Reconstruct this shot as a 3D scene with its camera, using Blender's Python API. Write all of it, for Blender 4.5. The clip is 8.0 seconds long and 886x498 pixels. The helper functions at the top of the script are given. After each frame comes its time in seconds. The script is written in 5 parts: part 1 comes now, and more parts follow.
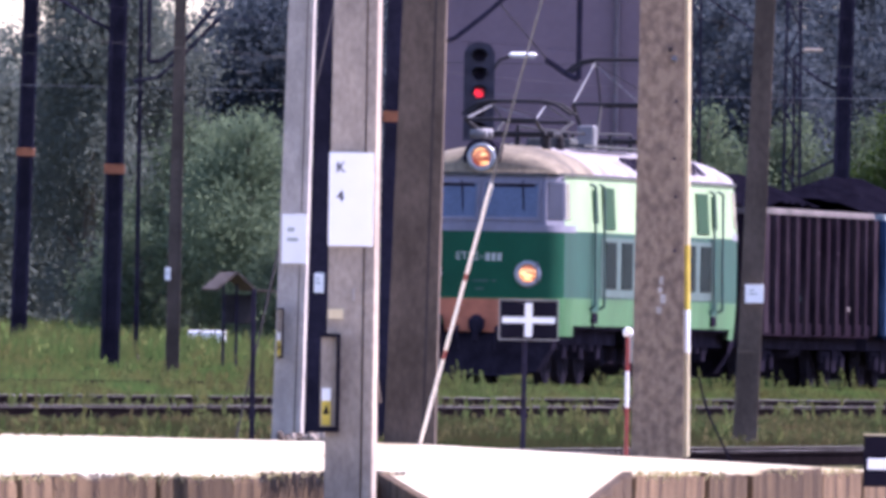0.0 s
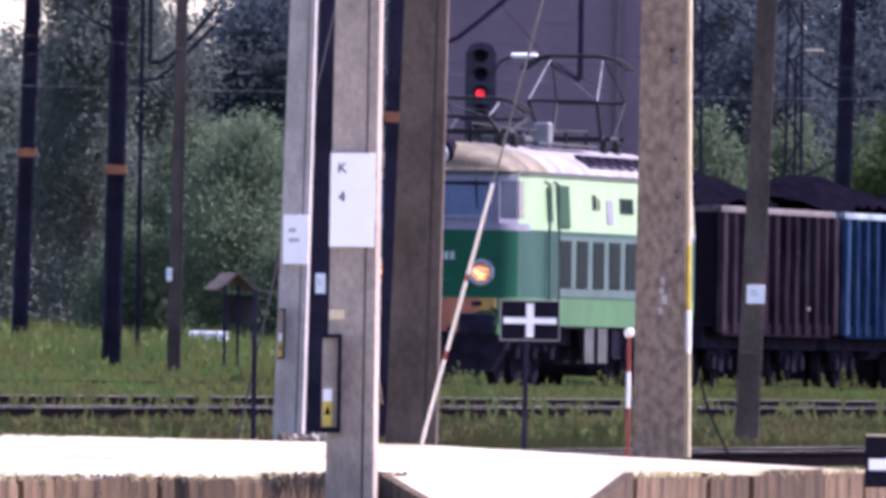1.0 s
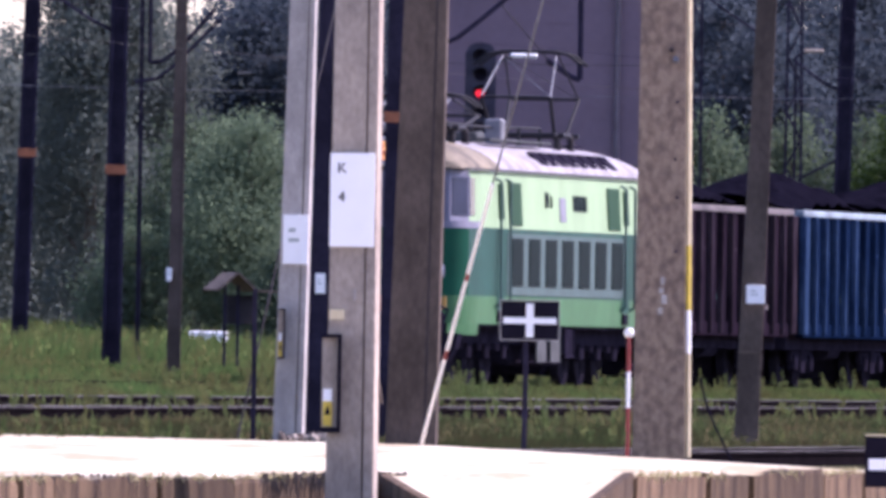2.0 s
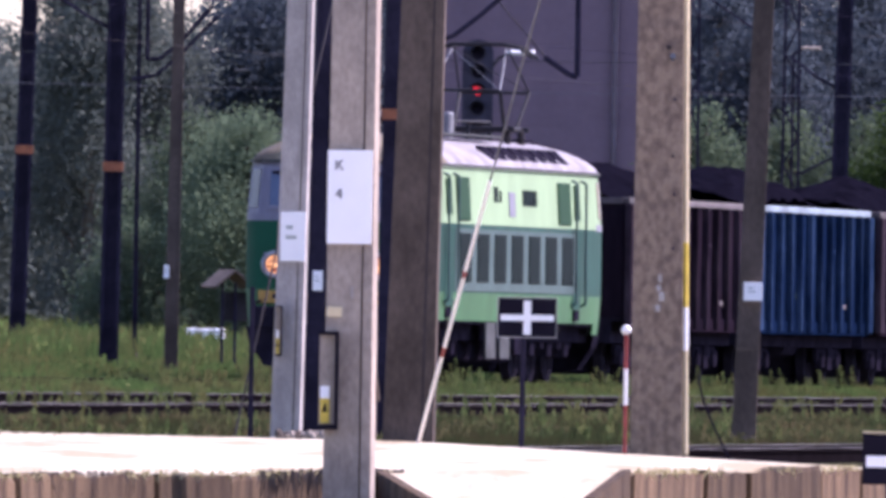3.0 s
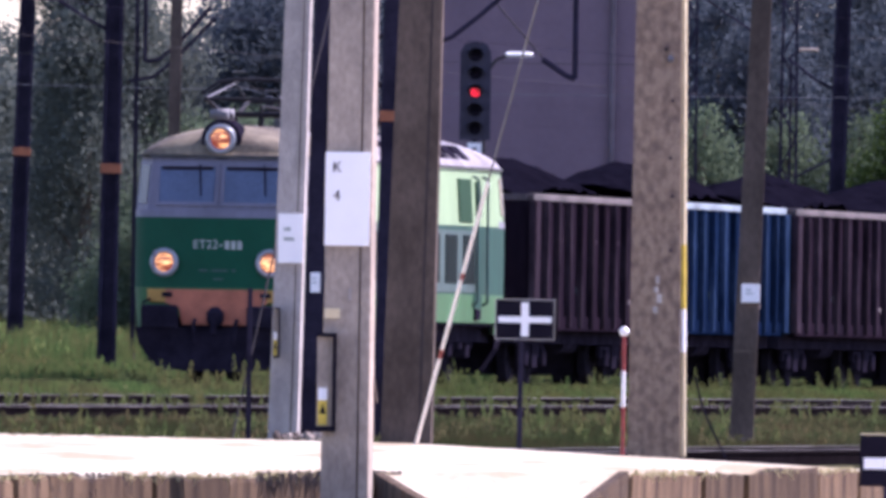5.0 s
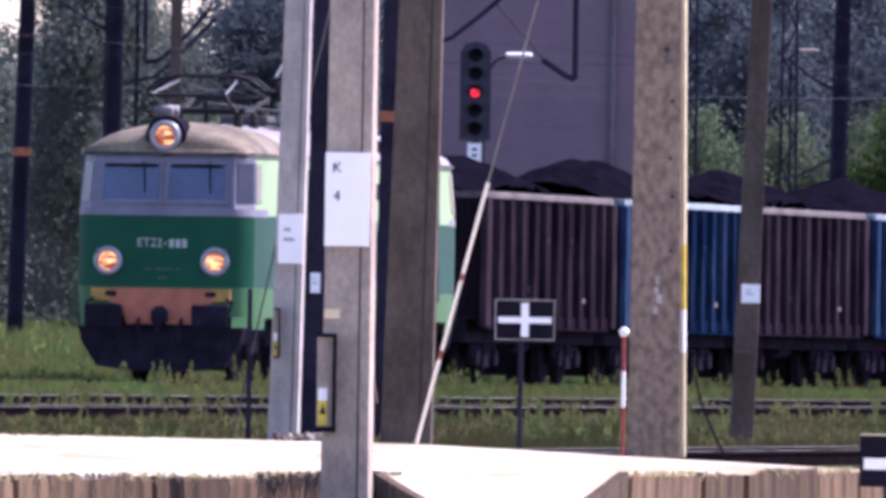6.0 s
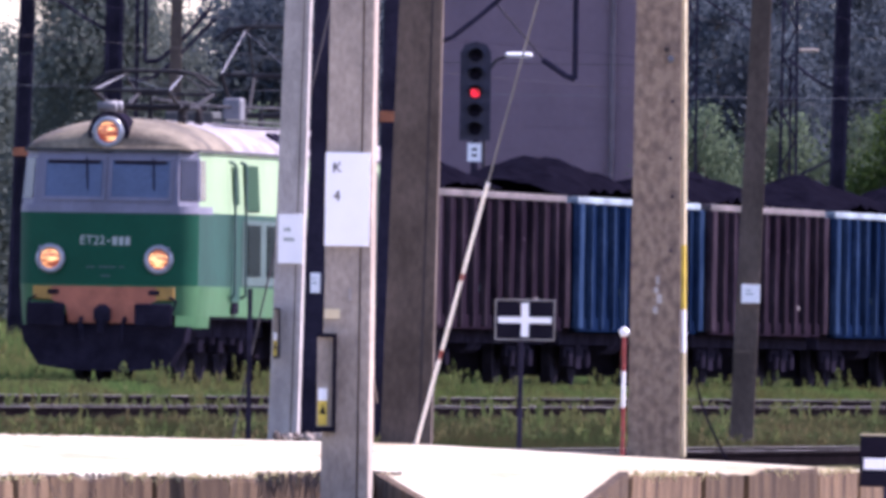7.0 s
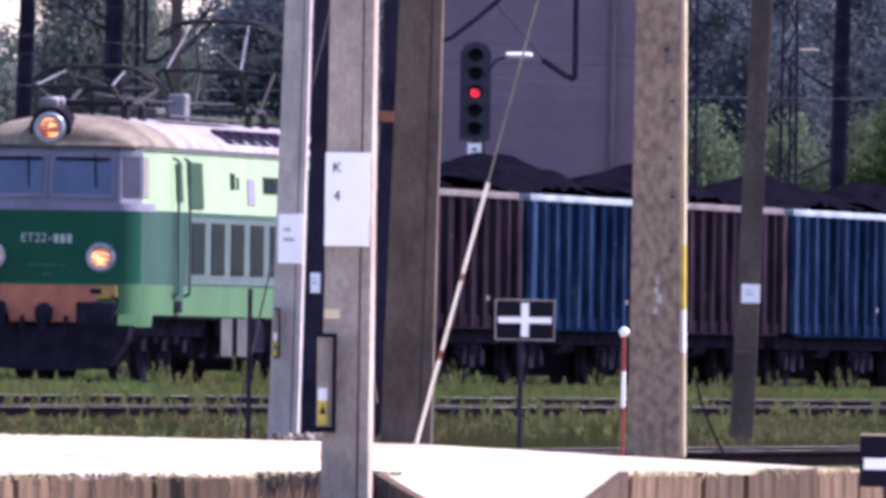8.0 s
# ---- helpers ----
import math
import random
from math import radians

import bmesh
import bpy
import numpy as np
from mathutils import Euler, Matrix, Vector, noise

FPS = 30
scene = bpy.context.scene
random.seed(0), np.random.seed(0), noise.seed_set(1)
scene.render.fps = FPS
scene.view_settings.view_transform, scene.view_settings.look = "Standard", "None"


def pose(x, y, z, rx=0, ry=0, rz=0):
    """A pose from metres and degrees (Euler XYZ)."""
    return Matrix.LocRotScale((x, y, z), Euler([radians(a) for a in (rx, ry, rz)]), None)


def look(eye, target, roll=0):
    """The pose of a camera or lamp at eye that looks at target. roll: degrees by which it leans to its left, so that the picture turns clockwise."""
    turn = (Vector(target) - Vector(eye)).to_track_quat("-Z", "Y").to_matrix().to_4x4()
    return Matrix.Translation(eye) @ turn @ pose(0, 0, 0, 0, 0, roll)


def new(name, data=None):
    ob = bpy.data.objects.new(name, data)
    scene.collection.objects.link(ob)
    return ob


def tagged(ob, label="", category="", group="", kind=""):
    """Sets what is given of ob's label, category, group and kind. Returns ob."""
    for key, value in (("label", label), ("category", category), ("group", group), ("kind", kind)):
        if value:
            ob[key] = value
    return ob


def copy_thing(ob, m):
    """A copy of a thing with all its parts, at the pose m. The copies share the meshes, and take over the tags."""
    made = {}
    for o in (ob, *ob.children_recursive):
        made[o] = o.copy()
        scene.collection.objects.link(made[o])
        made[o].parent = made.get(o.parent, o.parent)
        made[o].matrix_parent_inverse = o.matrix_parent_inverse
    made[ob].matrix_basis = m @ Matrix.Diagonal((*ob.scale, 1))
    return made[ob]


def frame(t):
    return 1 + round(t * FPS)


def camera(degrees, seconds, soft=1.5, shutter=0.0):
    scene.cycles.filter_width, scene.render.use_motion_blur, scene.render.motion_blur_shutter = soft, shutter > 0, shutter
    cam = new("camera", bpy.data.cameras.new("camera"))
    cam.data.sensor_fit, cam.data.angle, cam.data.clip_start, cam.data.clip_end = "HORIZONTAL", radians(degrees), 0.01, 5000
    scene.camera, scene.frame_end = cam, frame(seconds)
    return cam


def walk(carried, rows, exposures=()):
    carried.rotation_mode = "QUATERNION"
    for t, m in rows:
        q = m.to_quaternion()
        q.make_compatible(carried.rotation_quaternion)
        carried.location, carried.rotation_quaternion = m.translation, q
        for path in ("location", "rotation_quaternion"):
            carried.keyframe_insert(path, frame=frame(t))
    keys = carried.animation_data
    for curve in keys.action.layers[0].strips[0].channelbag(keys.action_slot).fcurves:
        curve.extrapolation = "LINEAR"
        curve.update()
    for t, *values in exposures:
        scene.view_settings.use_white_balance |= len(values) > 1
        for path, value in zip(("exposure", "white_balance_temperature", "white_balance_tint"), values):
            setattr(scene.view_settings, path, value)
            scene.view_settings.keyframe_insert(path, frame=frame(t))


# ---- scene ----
# ---------------------------------------------------------------- camera
EYE = (0.0, 0.0, 0.40)
cam = camera(2.2457, 8.0, soft=4.0)


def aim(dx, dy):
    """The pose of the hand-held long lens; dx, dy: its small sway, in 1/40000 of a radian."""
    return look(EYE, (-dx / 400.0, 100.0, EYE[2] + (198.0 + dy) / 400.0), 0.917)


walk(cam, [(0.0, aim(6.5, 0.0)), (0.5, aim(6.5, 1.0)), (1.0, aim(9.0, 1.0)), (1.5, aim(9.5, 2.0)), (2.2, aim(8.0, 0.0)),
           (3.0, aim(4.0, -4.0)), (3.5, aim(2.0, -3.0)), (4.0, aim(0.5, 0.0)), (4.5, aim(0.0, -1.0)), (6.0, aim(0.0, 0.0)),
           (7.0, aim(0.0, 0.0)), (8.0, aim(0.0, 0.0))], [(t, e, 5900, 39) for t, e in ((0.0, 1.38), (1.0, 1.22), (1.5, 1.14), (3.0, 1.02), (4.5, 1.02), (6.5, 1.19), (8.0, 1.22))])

# ---------------------------------------------------------------- light
SUN_AZ, SUN_EL = radians(66.0), radians(46.0)     # clockwise from +y, above the horizon
world = bpy.data.worlds.new("sky")
scene.world = world
world.use_nodes = True
nt = world.node_tree
sky = nt.nodes.new("ShaderNodeTexSky")
sky.sky_type, sky.sun_disc, sky.sun_elevation, sky.sun_rotation = "NISHITA", False, SUN_EL, SUN_AZ
nt.links.new(sky.outputs[0], nt.nodes["Background"].inputs[0])
nt.nodes["Background"].inputs[1].default_value = 0.14
sun = new("sun", bpy.data.lights.new("sun", "SUN"))
sun.data.energy, sun.data.angle, sun.data.color = 4.7, radians(0.5), (1.0, 0.95, 0.87)
sun_from = Vector((math.sin(SUN_AZ) * math.cos(SUN_EL), math.cos(SUN_AZ) * math.cos(SUN_EL), math.sin(SUN_EL)))
sun.matrix_world = look(sun_from * 300, (0, 0, 0))


# ---------------------------------------------------------------- materials
def mat(name, color, rough=0.7, metal=0.0, vary=0.25, scale=4.0, bump=0.1, second=None, streak=1.0, spec=0.5, per_piece=0.0, run=1.0):
    """A surface with blotches and grain at two sizes. second: the colour of its stains; streak: stretches them upright; run: squeezes them along y."""
    m = bpy.data.materials.new(name)
    m.use_nodes = True
    n, l = m.node_tree.nodes, m.node_tree.links
    bsdf = n["Principled BSDF"]
    co = n.new("ShaderNodeTexCoord")
    mp = n.new("ShaderNodeMapping")
    mp.inputs["Scale"].default_value = (1.0, run, 1.0 / streak)
    l.new(co.outputs["Object"], mp.inputs["Vector"])
    big, fine = n.new("ShaderNodeTexNoise"), n.new("ShaderNodeTexNoise")
    big.inputs["Scale"].default_value, big.inputs["Detail"].default_value = scale, 6.0
    fine.inputs["Scale"].default_value, fine.inputs["Detail"].default_value = scale * 9.0, 4.0
    for t in (big, fine):
        l.new(mp.outputs[0], t.inputs["Vector"])
    ramp = n.new("ShaderNodeValToRGB")
    other = second or tuple(c * (1.0 - vary) for c in color)
    ramp.color_ramp.elements[0].position, ramp.color_ramp.elements[1].position = 0.36, 0.62
    ramp.color_ramp.elements[0].color, ramp.color_ramp.elements[1].color = (*other, 1), (*color, 1)
    l.new(big.outputs[0], ramp.inputs[0])
    mul = n.new("ShaderNodeMixRGB")
    mul.blend_type, mul.inputs[0].default_value = "OVERLAY", 0.5 * min(1.0, vary * 2)
    l.new(ramp.outputs[0], mul.inputs[1])
    l.new(fine.outputs[0], mul.inputs[2])
    out = mul.outputs[0]
    if per_piece:
        info, hsv = n.new("ShaderNodeObjectInfo"), n.new("ShaderNodeHueSaturation")
        span = n.new("ShaderNodeMapRange")
        span.inputs[3].default_value, span.inputs[4].default_value = 1.0 - per_piece, 1.0 + per_piece
        l.new(info.outputs["Random"], span.inputs[0])
        l.new(span.outputs[0], hsv.inputs["Value"])
        l.new(out, hsv.inputs["Color"])
        out = hsv.outputs[0]
    l.new(out, bsdf.inputs["Base Color"])
    bsdf.inputs["Roughness"].default_value, bsdf.inputs["Metallic"].default_value = rough, metal
    bsdf.inputs["Specular IOR Level"].default_value = spec
    if bump:
        b = n.new("ShaderNodeBump")
        b.inputs["Strength"].default_value, b.inputs["Distance"].default_value = bump, 0.02
        l.new(fine.outputs[0], b.inputs["Height"])
        l.new(b.outputs[0], bsdf.inputs["Normal"])
    if spec == 0.0:                               # coal, soot, dry earth: no sheen at all
        dull = n.new("ShaderNodeBsdfDiffuse")
        l.new(out, dull.inputs["Color"])
        dull.inputs["Roughness"].default_value = 1.0
        l.new(dull.outputs[0], n["Material Output"].inputs["Surface"])
    return m


def leafy(name, color, second, spread=0.5, patch=None):
    """Foliage: every leaf its own shade, a little light coming through."""
    m = bpy.data.materials.new(name)
    m.use_nodes = True
    n, l = m.node_tree.nodes, m.node_tree.links
    bsdf = n["Principled BSDF"]
    geo = n.new("ShaderNodeNewGeometry")
    ramp = n.new("ShaderNodeValToRGB")
    ramp.color_ramp.elements[0].color, ramp.color_ramp.elements[1].color = (*second, 1), (*color, 1)
    l.new(geo.outputs["Random Per Island"], ramp.inputs[0])
    info, hsv = n.new("ShaderNodeObjectInfo"), n.new("ShaderNodeHueSaturation")
    span = n.new("ShaderNodeMapRange")
    span.inputs[3].default_value, span.inputs[4].default_value = 1.0 - spread * 0.5, 1.0 + spread * 0.5
    l.new(info.outputs["Random"], span.inputs[0])
    l.new(span.outputs[0], hsv.inputs["Value"])
    shade = ramp.outputs[0]
    if patch:                                     # dry or darker patches of a few metres
        co, mp, big = n.new("ShaderNodeTexCoord"), n.new("ShaderNodeMapping"), n.new("ShaderNodeTexNoise")
        mp.inputs["Scale"].default_value = (0.55, 0.09, 0.55)
        big.inputs["Scale"].default_value, big.inputs["Detail"].default_value = 1.6, 4.0
        fac, blend = n.new("ShaderNodeValToRGB"), n.new("ShaderNodeMixRGB")
        fac.color_ramp.elements[0].position, fac.color_ramp.elements[1].position = 0.42, 0.62
        l.new(co.outputs["Object"], mp.inputs["Vector"])
        l.new(mp.outputs[0], big.inputs["Vector"])
        l.new(big.outputs[0], fac.inputs[0])
        l.new(fac.outputs[0], blend.inputs[0])
        l.new(shade, blend.inputs[1])
        blend.inputs[2].default_value = (*patch, 1)
        shade = blend.outputs[0]
    l.new(shade, hsv.inputs["Color"])
    l.new(hsv.outputs[0], bsdf.inputs["Base Color"])
    bsdf.inputs["Roughness"].default_value = 0.9
    bsdf.inputs["Specular IOR Level"].default_value = 0.05
    through_leaf, mix = n.new("ShaderNodeBsdfTranslucent"), n.new("ShaderNodeMixShader")
    l.new(hsv.outputs[0], through_leaf.inputs["Color"])
    mix.inputs[0].default_value = 0.52
    l.new(bsdf.outputs[0], mix.inputs[1])
    l.new(through_leaf.outputs[0], mix.inputs[2])
    l.new(mix.outputs[0], n["Material Output"].inputs["Surface"])
    return m


def glow(name, color, strength):
    m = bpy.data.materials.new(name)
    m.use_nodes = True
    n, l = m.node_tree.nodes, m.node_tree.links
    bsdf = n["Principled BSDF"]
    co, noise_tex, ramp = n.new("ShaderNodeTexCoord"), n.new("ShaderNodeTexNoise"), n.new("ShaderNodeValToRGB")
    mp = n.new("ShaderNodeMapping")
    mp.inputs["Scale"].default_value = (0.6, 0.6, 1.7)
    noise_tex.inputs["Scale"].default_value = 7.0
    ramp.color_ramp.elements[0].position, ramp.color_ramp.elements[1].position = 0.44, 0.66
    ramp.color_ramp.elements[0].color = (color[0] * 0.10, color[1] * 0.035, color[2] * 0.05, 1)
    ramp.color_ramp.elements[1].color = (*color, 1)
    l.new(co.outputs["Object"], mp.inputs["Vector"])
    l.new(mp.outputs[0], noise_tex.inputs["Vector"])
    l.new(noise_tex.outputs[0], ramp.inputs[0])
    l.new(ramp.outputs[0], bsdf.inputs["Emission Color"])
    bsdf.inputs["Base Color"].default_value = (color[0] * 0.18, color[1] * 0.12, color[2] * 0.2, 1)
    bsdf.inputs["Emission Strength"].default_value = strength
    bsdf.inputs["Roughness"].default_value = 0.2
    return m


M_SOIL = mat("soil_and_low_grass", (0.075, 0.07, 0.037), 0.95, vary=0.5, scale=0.35, second=(0.04, 0.045, 0.024), bump=0.0, spec=0.0)
M_BALLAST = mat("ballast", (0.05, 0.043, 0.04), 0.95, vary=0.5, scale=3.0, bump=0.0, second=(0.03, 0.03, 0.02), spec=0.0)
# rust darkened far down: the shade on the rail sides is in this colour
M_RAIL = mat("shaded_rusty_rail", (0.016, 0.012, 0.014), 0.9, 0.0, vary=0.3, scale=3.0, bump=0.0, spec=0.0)
M_RAILTOP = mat("dull_rail_head", (0.24, 0.225, 0.215), 0.7, 0.1, vary=0.6, scale=0.6, bump=0.0)
M_SLEEPER = mat("old_sleeper", (0.06, 0.05, 0.043), 0.9, vary=0.4, scale=3.0)
M_PLATFORM = mat("bleached_platform_gravel", (0.52, 0.475, 0.36), 0.95, vary=0.3, scale=1.9, second=(0.36, 0.29, 0.185), bump=0.2, spec=0.1, run=0.06)
M_PLANK = mat("weathered_sleeper_wood", (0.112, 0.074, 0.045), 0.9, vary=0.7, scale=4.0, second=(0.038, 0.024, 0.017), streak=5.0, bump=0.6, per_piece=0.35, spec=0.1)
M_CONCRETE = mat("grey_concrete", (0.40, 0.335, 0.275), 0.92, vary=0.4, scale=4.0, bump=0.3, second=(0.27, 0.225, 0.19), streak=2.0, spec=0.1)
M_CONCRETE_PALE = mat("pale_concrete", (0.43, 0.395, 0.37), 0.9, vary=0.3, scale=6.0, bump=0.3, streak=2.5, spec=0.1)
M_CONCRETE_DARK = mat("dark_weathered_concrete", (0.112, 0.086, 0.072), 0.92, vary=0.4, scale=3.0, bump=0.3, streak=2.0, spec=0.1)
M_CONCRETE_ROUGH = mat("pitted_brown_concrete", (0.345, 0.262, 0.195), 0.95, vary=0.95, scale=17.0, bump=1.0, second=(0.195, 0.142, 0.115), streak=1.5, spec=0.1)
# lifted towards violet-grey: the veil of hazy air is in this paint colour
M_STEEL_DARK = mat("dark_painted_steel", (0.043, 0.037, 0.062), 0.8, 0.0, vary=0.4, scale=2.0, bump=0.0, spec=0.0)
M_STEEL_BROWN = mat("brown_steel", (0.05, 0.043, 0.046), 0.8, 0.0, vary=0.4, scale=2.0, spec=0.15)
M_ZINC = mat("galvanised_steel", (0.16, 0.16, 0.18), 0.6, 0.1, vary=0.3, scale=3.0, bump=0.0)
M_ORANGE = mat("orange_paint", (0.36, 0.115, 0.05), 0.7, vary=0.4, scale=6.0)
M_WHITE = mat("white_sign_enamel", (0.95, 0.94, 0.94), 0.5, vary=0.03, scale=6.0, bump=0.0)
M_BLACK = mat("black_sign_enamel", (0.020, 0.017, 0.028), 0.7, vary=0.2, scale=6.0, bump=0.0, spec=0.0)
M_YELLOW = mat("yellow_paint", (0.72, 0.52, 0.06), 0.5, vary=0.2, scale=8.0, bump=0.0)
M_RED = mat("red_paint", (0.30, 0.03, 0.028), 0.5, vary=0.3, scale=8.0, bump=0.0)
M_CREAM = mat("cream_paint", (0.70, 0.58, 0.36), 0.6, vary=0.2, scale=4.0, bump=0.0)
M_WALL = mat("mauve_render", (0.192, 0.136, 0.168), 0.9, vary=0.12, scale=0.7, bump=0.2)
M_PIPE = mat("dull_grey_pipe", (0.165, 0.135, 0.155), 0.8, vary=0.2, scale=3.0, bump=0.0, spec=0.1)
M_ROOFING = mat("weathered_roofing", (0.13, 0.095, 0.075), 0.9, vary=0.4, scale=6.0)
M_BARK = mat("bark", (0.10, 0.08, 0.06), 0.95, vary=0.4, scale=5.0, streak=4.0, bump=0.5)
# one green paint in two copies: shaded front here, sunlit teal side next
M_GREEN_DARK = mat("deep_green_enamel", (0.003, 0.078, 0.042), 0.5, vary=0.15, scale=1.5, bump=0.0, spec=0.12)
M_GREEN_SIDE = mat("sunlit_weathered_green_enamel", (0.011, 0.064, 0.048), 0.6, vary=0.3, scale=1.5, bump=0.0, streak=3.0, spec=0.15)
M_GREEN_LIGHT = mat("light_green_enamel", (0.055, 0.155, 0.068), 0.5, vary=0.25, scale=1.5, bump=0.0, streak=3.0, spec=0.15)
M_GREEN_PALE = mat("pale_mint_enamel", (0.255, 0.375, 0.205), 0.55, vary=0.14, scale=1.2, bump=0.0, streak=3.0, spec=0.25)
M_GREEN_GLASS = mat("tinted_green_window", (0.008, 0.046, 0.018), 0.6, vary=0.1, scale=1.5, bump=0.0, spec=0.1)
M_GREY_CAB = mat("lavender_grey_enamel", (0.20, 0.195, 0.25), 0.5, vary=0.2, scale=1.5, bump=0.0, spec=0.2, streak=3.0)
M_ROOF_CAB = mat("sooty_tan_roof", (0.215, 0.18, 0.125), 0.75, vary=0.5, scale=1.3, second=(0.10, 0.082, 0.064), bump=0.1, spec=0.15)
M_ROOF = mat("silver_roof", (0.29, 0.272, 0.29), 0.7, vary=0.4, scale=2.2, second=(0.18, 0.160, 0.168), bump=0.1, spec=0.15)
M_BUMPER = mat("faded_orange_enamel", (0.50, 0.15, 0.075), 0.6, vary=0.3, scale=3.0)
M_AMBER = mat("dull_yellow_enamel", (0.50, 0.27, 0.05), 0.6, vary=0.3, scale=3.0)
# soot and wheels are lightened too, with the air's haze in their colour
M_SOOT = mat("sooty_underframe", (0.031, 0.026, 0.042), 0.95, vary=0.4, scale=3.0, bump=0.0, spec=0.0)
M_WHEEL = mat("wheel_steel", (0.030, 0.026, 0.038), 0.85, 0.0, vary=0.3, scale=4.0, bump=0.0, spec=0.0)
# the reflected sky is partly painted: its blue is the glass's base colour
M_WINDSCREEN = mat("sky_blue_windscreen", (0.075, 0.105, 0.180), 0.12, vary=0.3, scale=2.0, bump=0.0, spec=0.6)
M_CORNER_GLASS = mat("dark_corner_glass", (0.022, 0.022, 0.042), 0.10, vary=0.3, scale=2.0, bump=0.0, spec=0.3)
M_LOUVRE = mat("dark_louvre", (0.006, 0.014, 0.014), 0.8, vary=0.3, scale=5.0, spec=0.08)
M_FRAME_GREY = mat("grey_green_panel", (0.066, 0.108, 0.102), 0.6, vary=0.2, scale=2.0, bump=0.0, spec=0.15)
M_PANTO = mat("pantograph_tube", (0.022, 0.021, 0.026), 0.7, 0.0, vary=0.3, scale=6.0, spec=0.15)
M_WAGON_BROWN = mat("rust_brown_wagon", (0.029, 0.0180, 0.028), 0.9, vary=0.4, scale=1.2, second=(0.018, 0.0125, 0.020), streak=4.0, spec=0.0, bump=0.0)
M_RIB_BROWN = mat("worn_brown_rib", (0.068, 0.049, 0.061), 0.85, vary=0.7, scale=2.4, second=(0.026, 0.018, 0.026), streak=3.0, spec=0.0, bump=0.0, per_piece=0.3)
M_RIM_BROWN = mat("sunlit_worn_rim", (0.11, 0.088, 0.09), 0.8, vary=0.6, scale=1.0)
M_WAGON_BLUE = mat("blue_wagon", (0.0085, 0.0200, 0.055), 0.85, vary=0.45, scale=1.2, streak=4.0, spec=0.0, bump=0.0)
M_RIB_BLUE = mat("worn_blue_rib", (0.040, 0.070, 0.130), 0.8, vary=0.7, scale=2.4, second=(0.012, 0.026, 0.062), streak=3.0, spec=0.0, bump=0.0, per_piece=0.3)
M_RIM_BLUE = mat("sunlit_blue_rim", (0.24, 0.31, 0.36), 0.6, vary=0.5, scale=1.0)
M_COAL = mat("coal", (0.012, 0.0105, 0.018), 0.9, vary=0.6, scale=4.0, bump=0.0, second=(0.007, 0.006, 0.011), spec=0.0)
M_LAMP = glow("headlamp_lens", (1.0, 0.52, 0.18), 1.25)
M_REDLAMP = glow("red_signal_lens", (1.0, 0.01, 0.03), 0.7)
M_LEAF = leafy("broad_leaves", (0.128, 0.172, 0.104), (0.094, 0.132, 0.084))
# the haze of distance is mixed into these two leaf colours as blue-grey
M_LEAF_DARK_HAZE = leafy("hazy_dark_leaves", (0.122, 0.144, 0.126), (0.096, 0.116, 0.106), 0.3)
M_LEAF_FAR_HAZE = leafy("haze_blue_far_leaves", (0.074, 0.092, 0.108), (0.063, 0.080, 0.096), 0.3)
M_LEAF_BRIGHT = leafy("sunny_leaves", (0.070, 0.110, 0.026), (0.048, 0.078, 0.026))
M_GRASS = leafy("meadow_grass", (0.122, 0.182, 0.054), (0.054, 0.095, 0.031), patch=(0.135, 0.135, 0.050))
M_GRASS_TRACK = leafy("track_grass", (0.080, 0.096, 0.038), (0.040, 0.056, 0.023), patch=(0.085, 0.070, 0.034))
M_STRAW = leafy("straw_grass", (0.42, 0.37, 0.20), (0.16, 0.14, 0.07))
M_WEEDS = leafy("pale_weeds", (0.132, 0.158, 0.060), (0.064, 0.094, 0.031), patch=(0.108, 0.107, 0.042))
M_CHROME = mat("dull_chrome_ring", (0.36, 0.37, 0.40), 0.4, 0.3, vary=0.15, scale=8.0, bump=0.0)
# for the unseen foreground only: a pale reflector for the upright faces
M_BOUNCE_GRAVEL = mat("pale_bounce_gravel", (0.45, 0.40, 0.33), 0.95, vary=0.3, scale=0.5, bump=0.3)
M_BOX_GREY = mat("grimy_grey_box", (0.075, 0.078, 0.08), 0.7, vary=0.4, scale=3.0, spec=0.1)
M_SIGNAL = mat("faded_black_signal_paint", (0.060, 0.056, 0.076), 0.8, vary=0.3, scale=4.0, spec=0.1)
M_LETTER = mat("dull_letter_paint", (0.42, 0.45, 0.42), 0.6, vary=0.1, scale=6.0, bump=0.0)
M_GRASS_DRY = leafy("dry_weeds", (0.120, 0.098, 0.046), (0.048, 0.052, 0.023), patch=(0.050, 0.053, 0.024))


# ---------------------------------------------------------------- building helpers
def mesh_of(name, bm, material):
    bmesh.ops.recalc_face_normals(bm, faces=bm.faces[:])
    me = bpy.data.meshes.new(name)
    bm.to_mesh(me)
    bm.free()
    me.materials.append(material)
    return me


def part(name, bm, material, parent, label="", smooth=False):
    ob = new(name, mesh_of(name, bm, material))
    if smooth:
        ob.data.shade_smooth()
    ob.parent = parent
    if label:
        tagged(ob, label)
    return ob


def again(ob, name, parent, m):
    """Another part on the same mesh."""
    o = new(name, ob.data)
    o.parent = parent
    o.matrix_basis = m
    return o


def thing(name, m, label, category, group="", kind=""):
    ob = new(name)
    ob.matrix_basis = m
    return tagged(ob, label, category, group, kind)


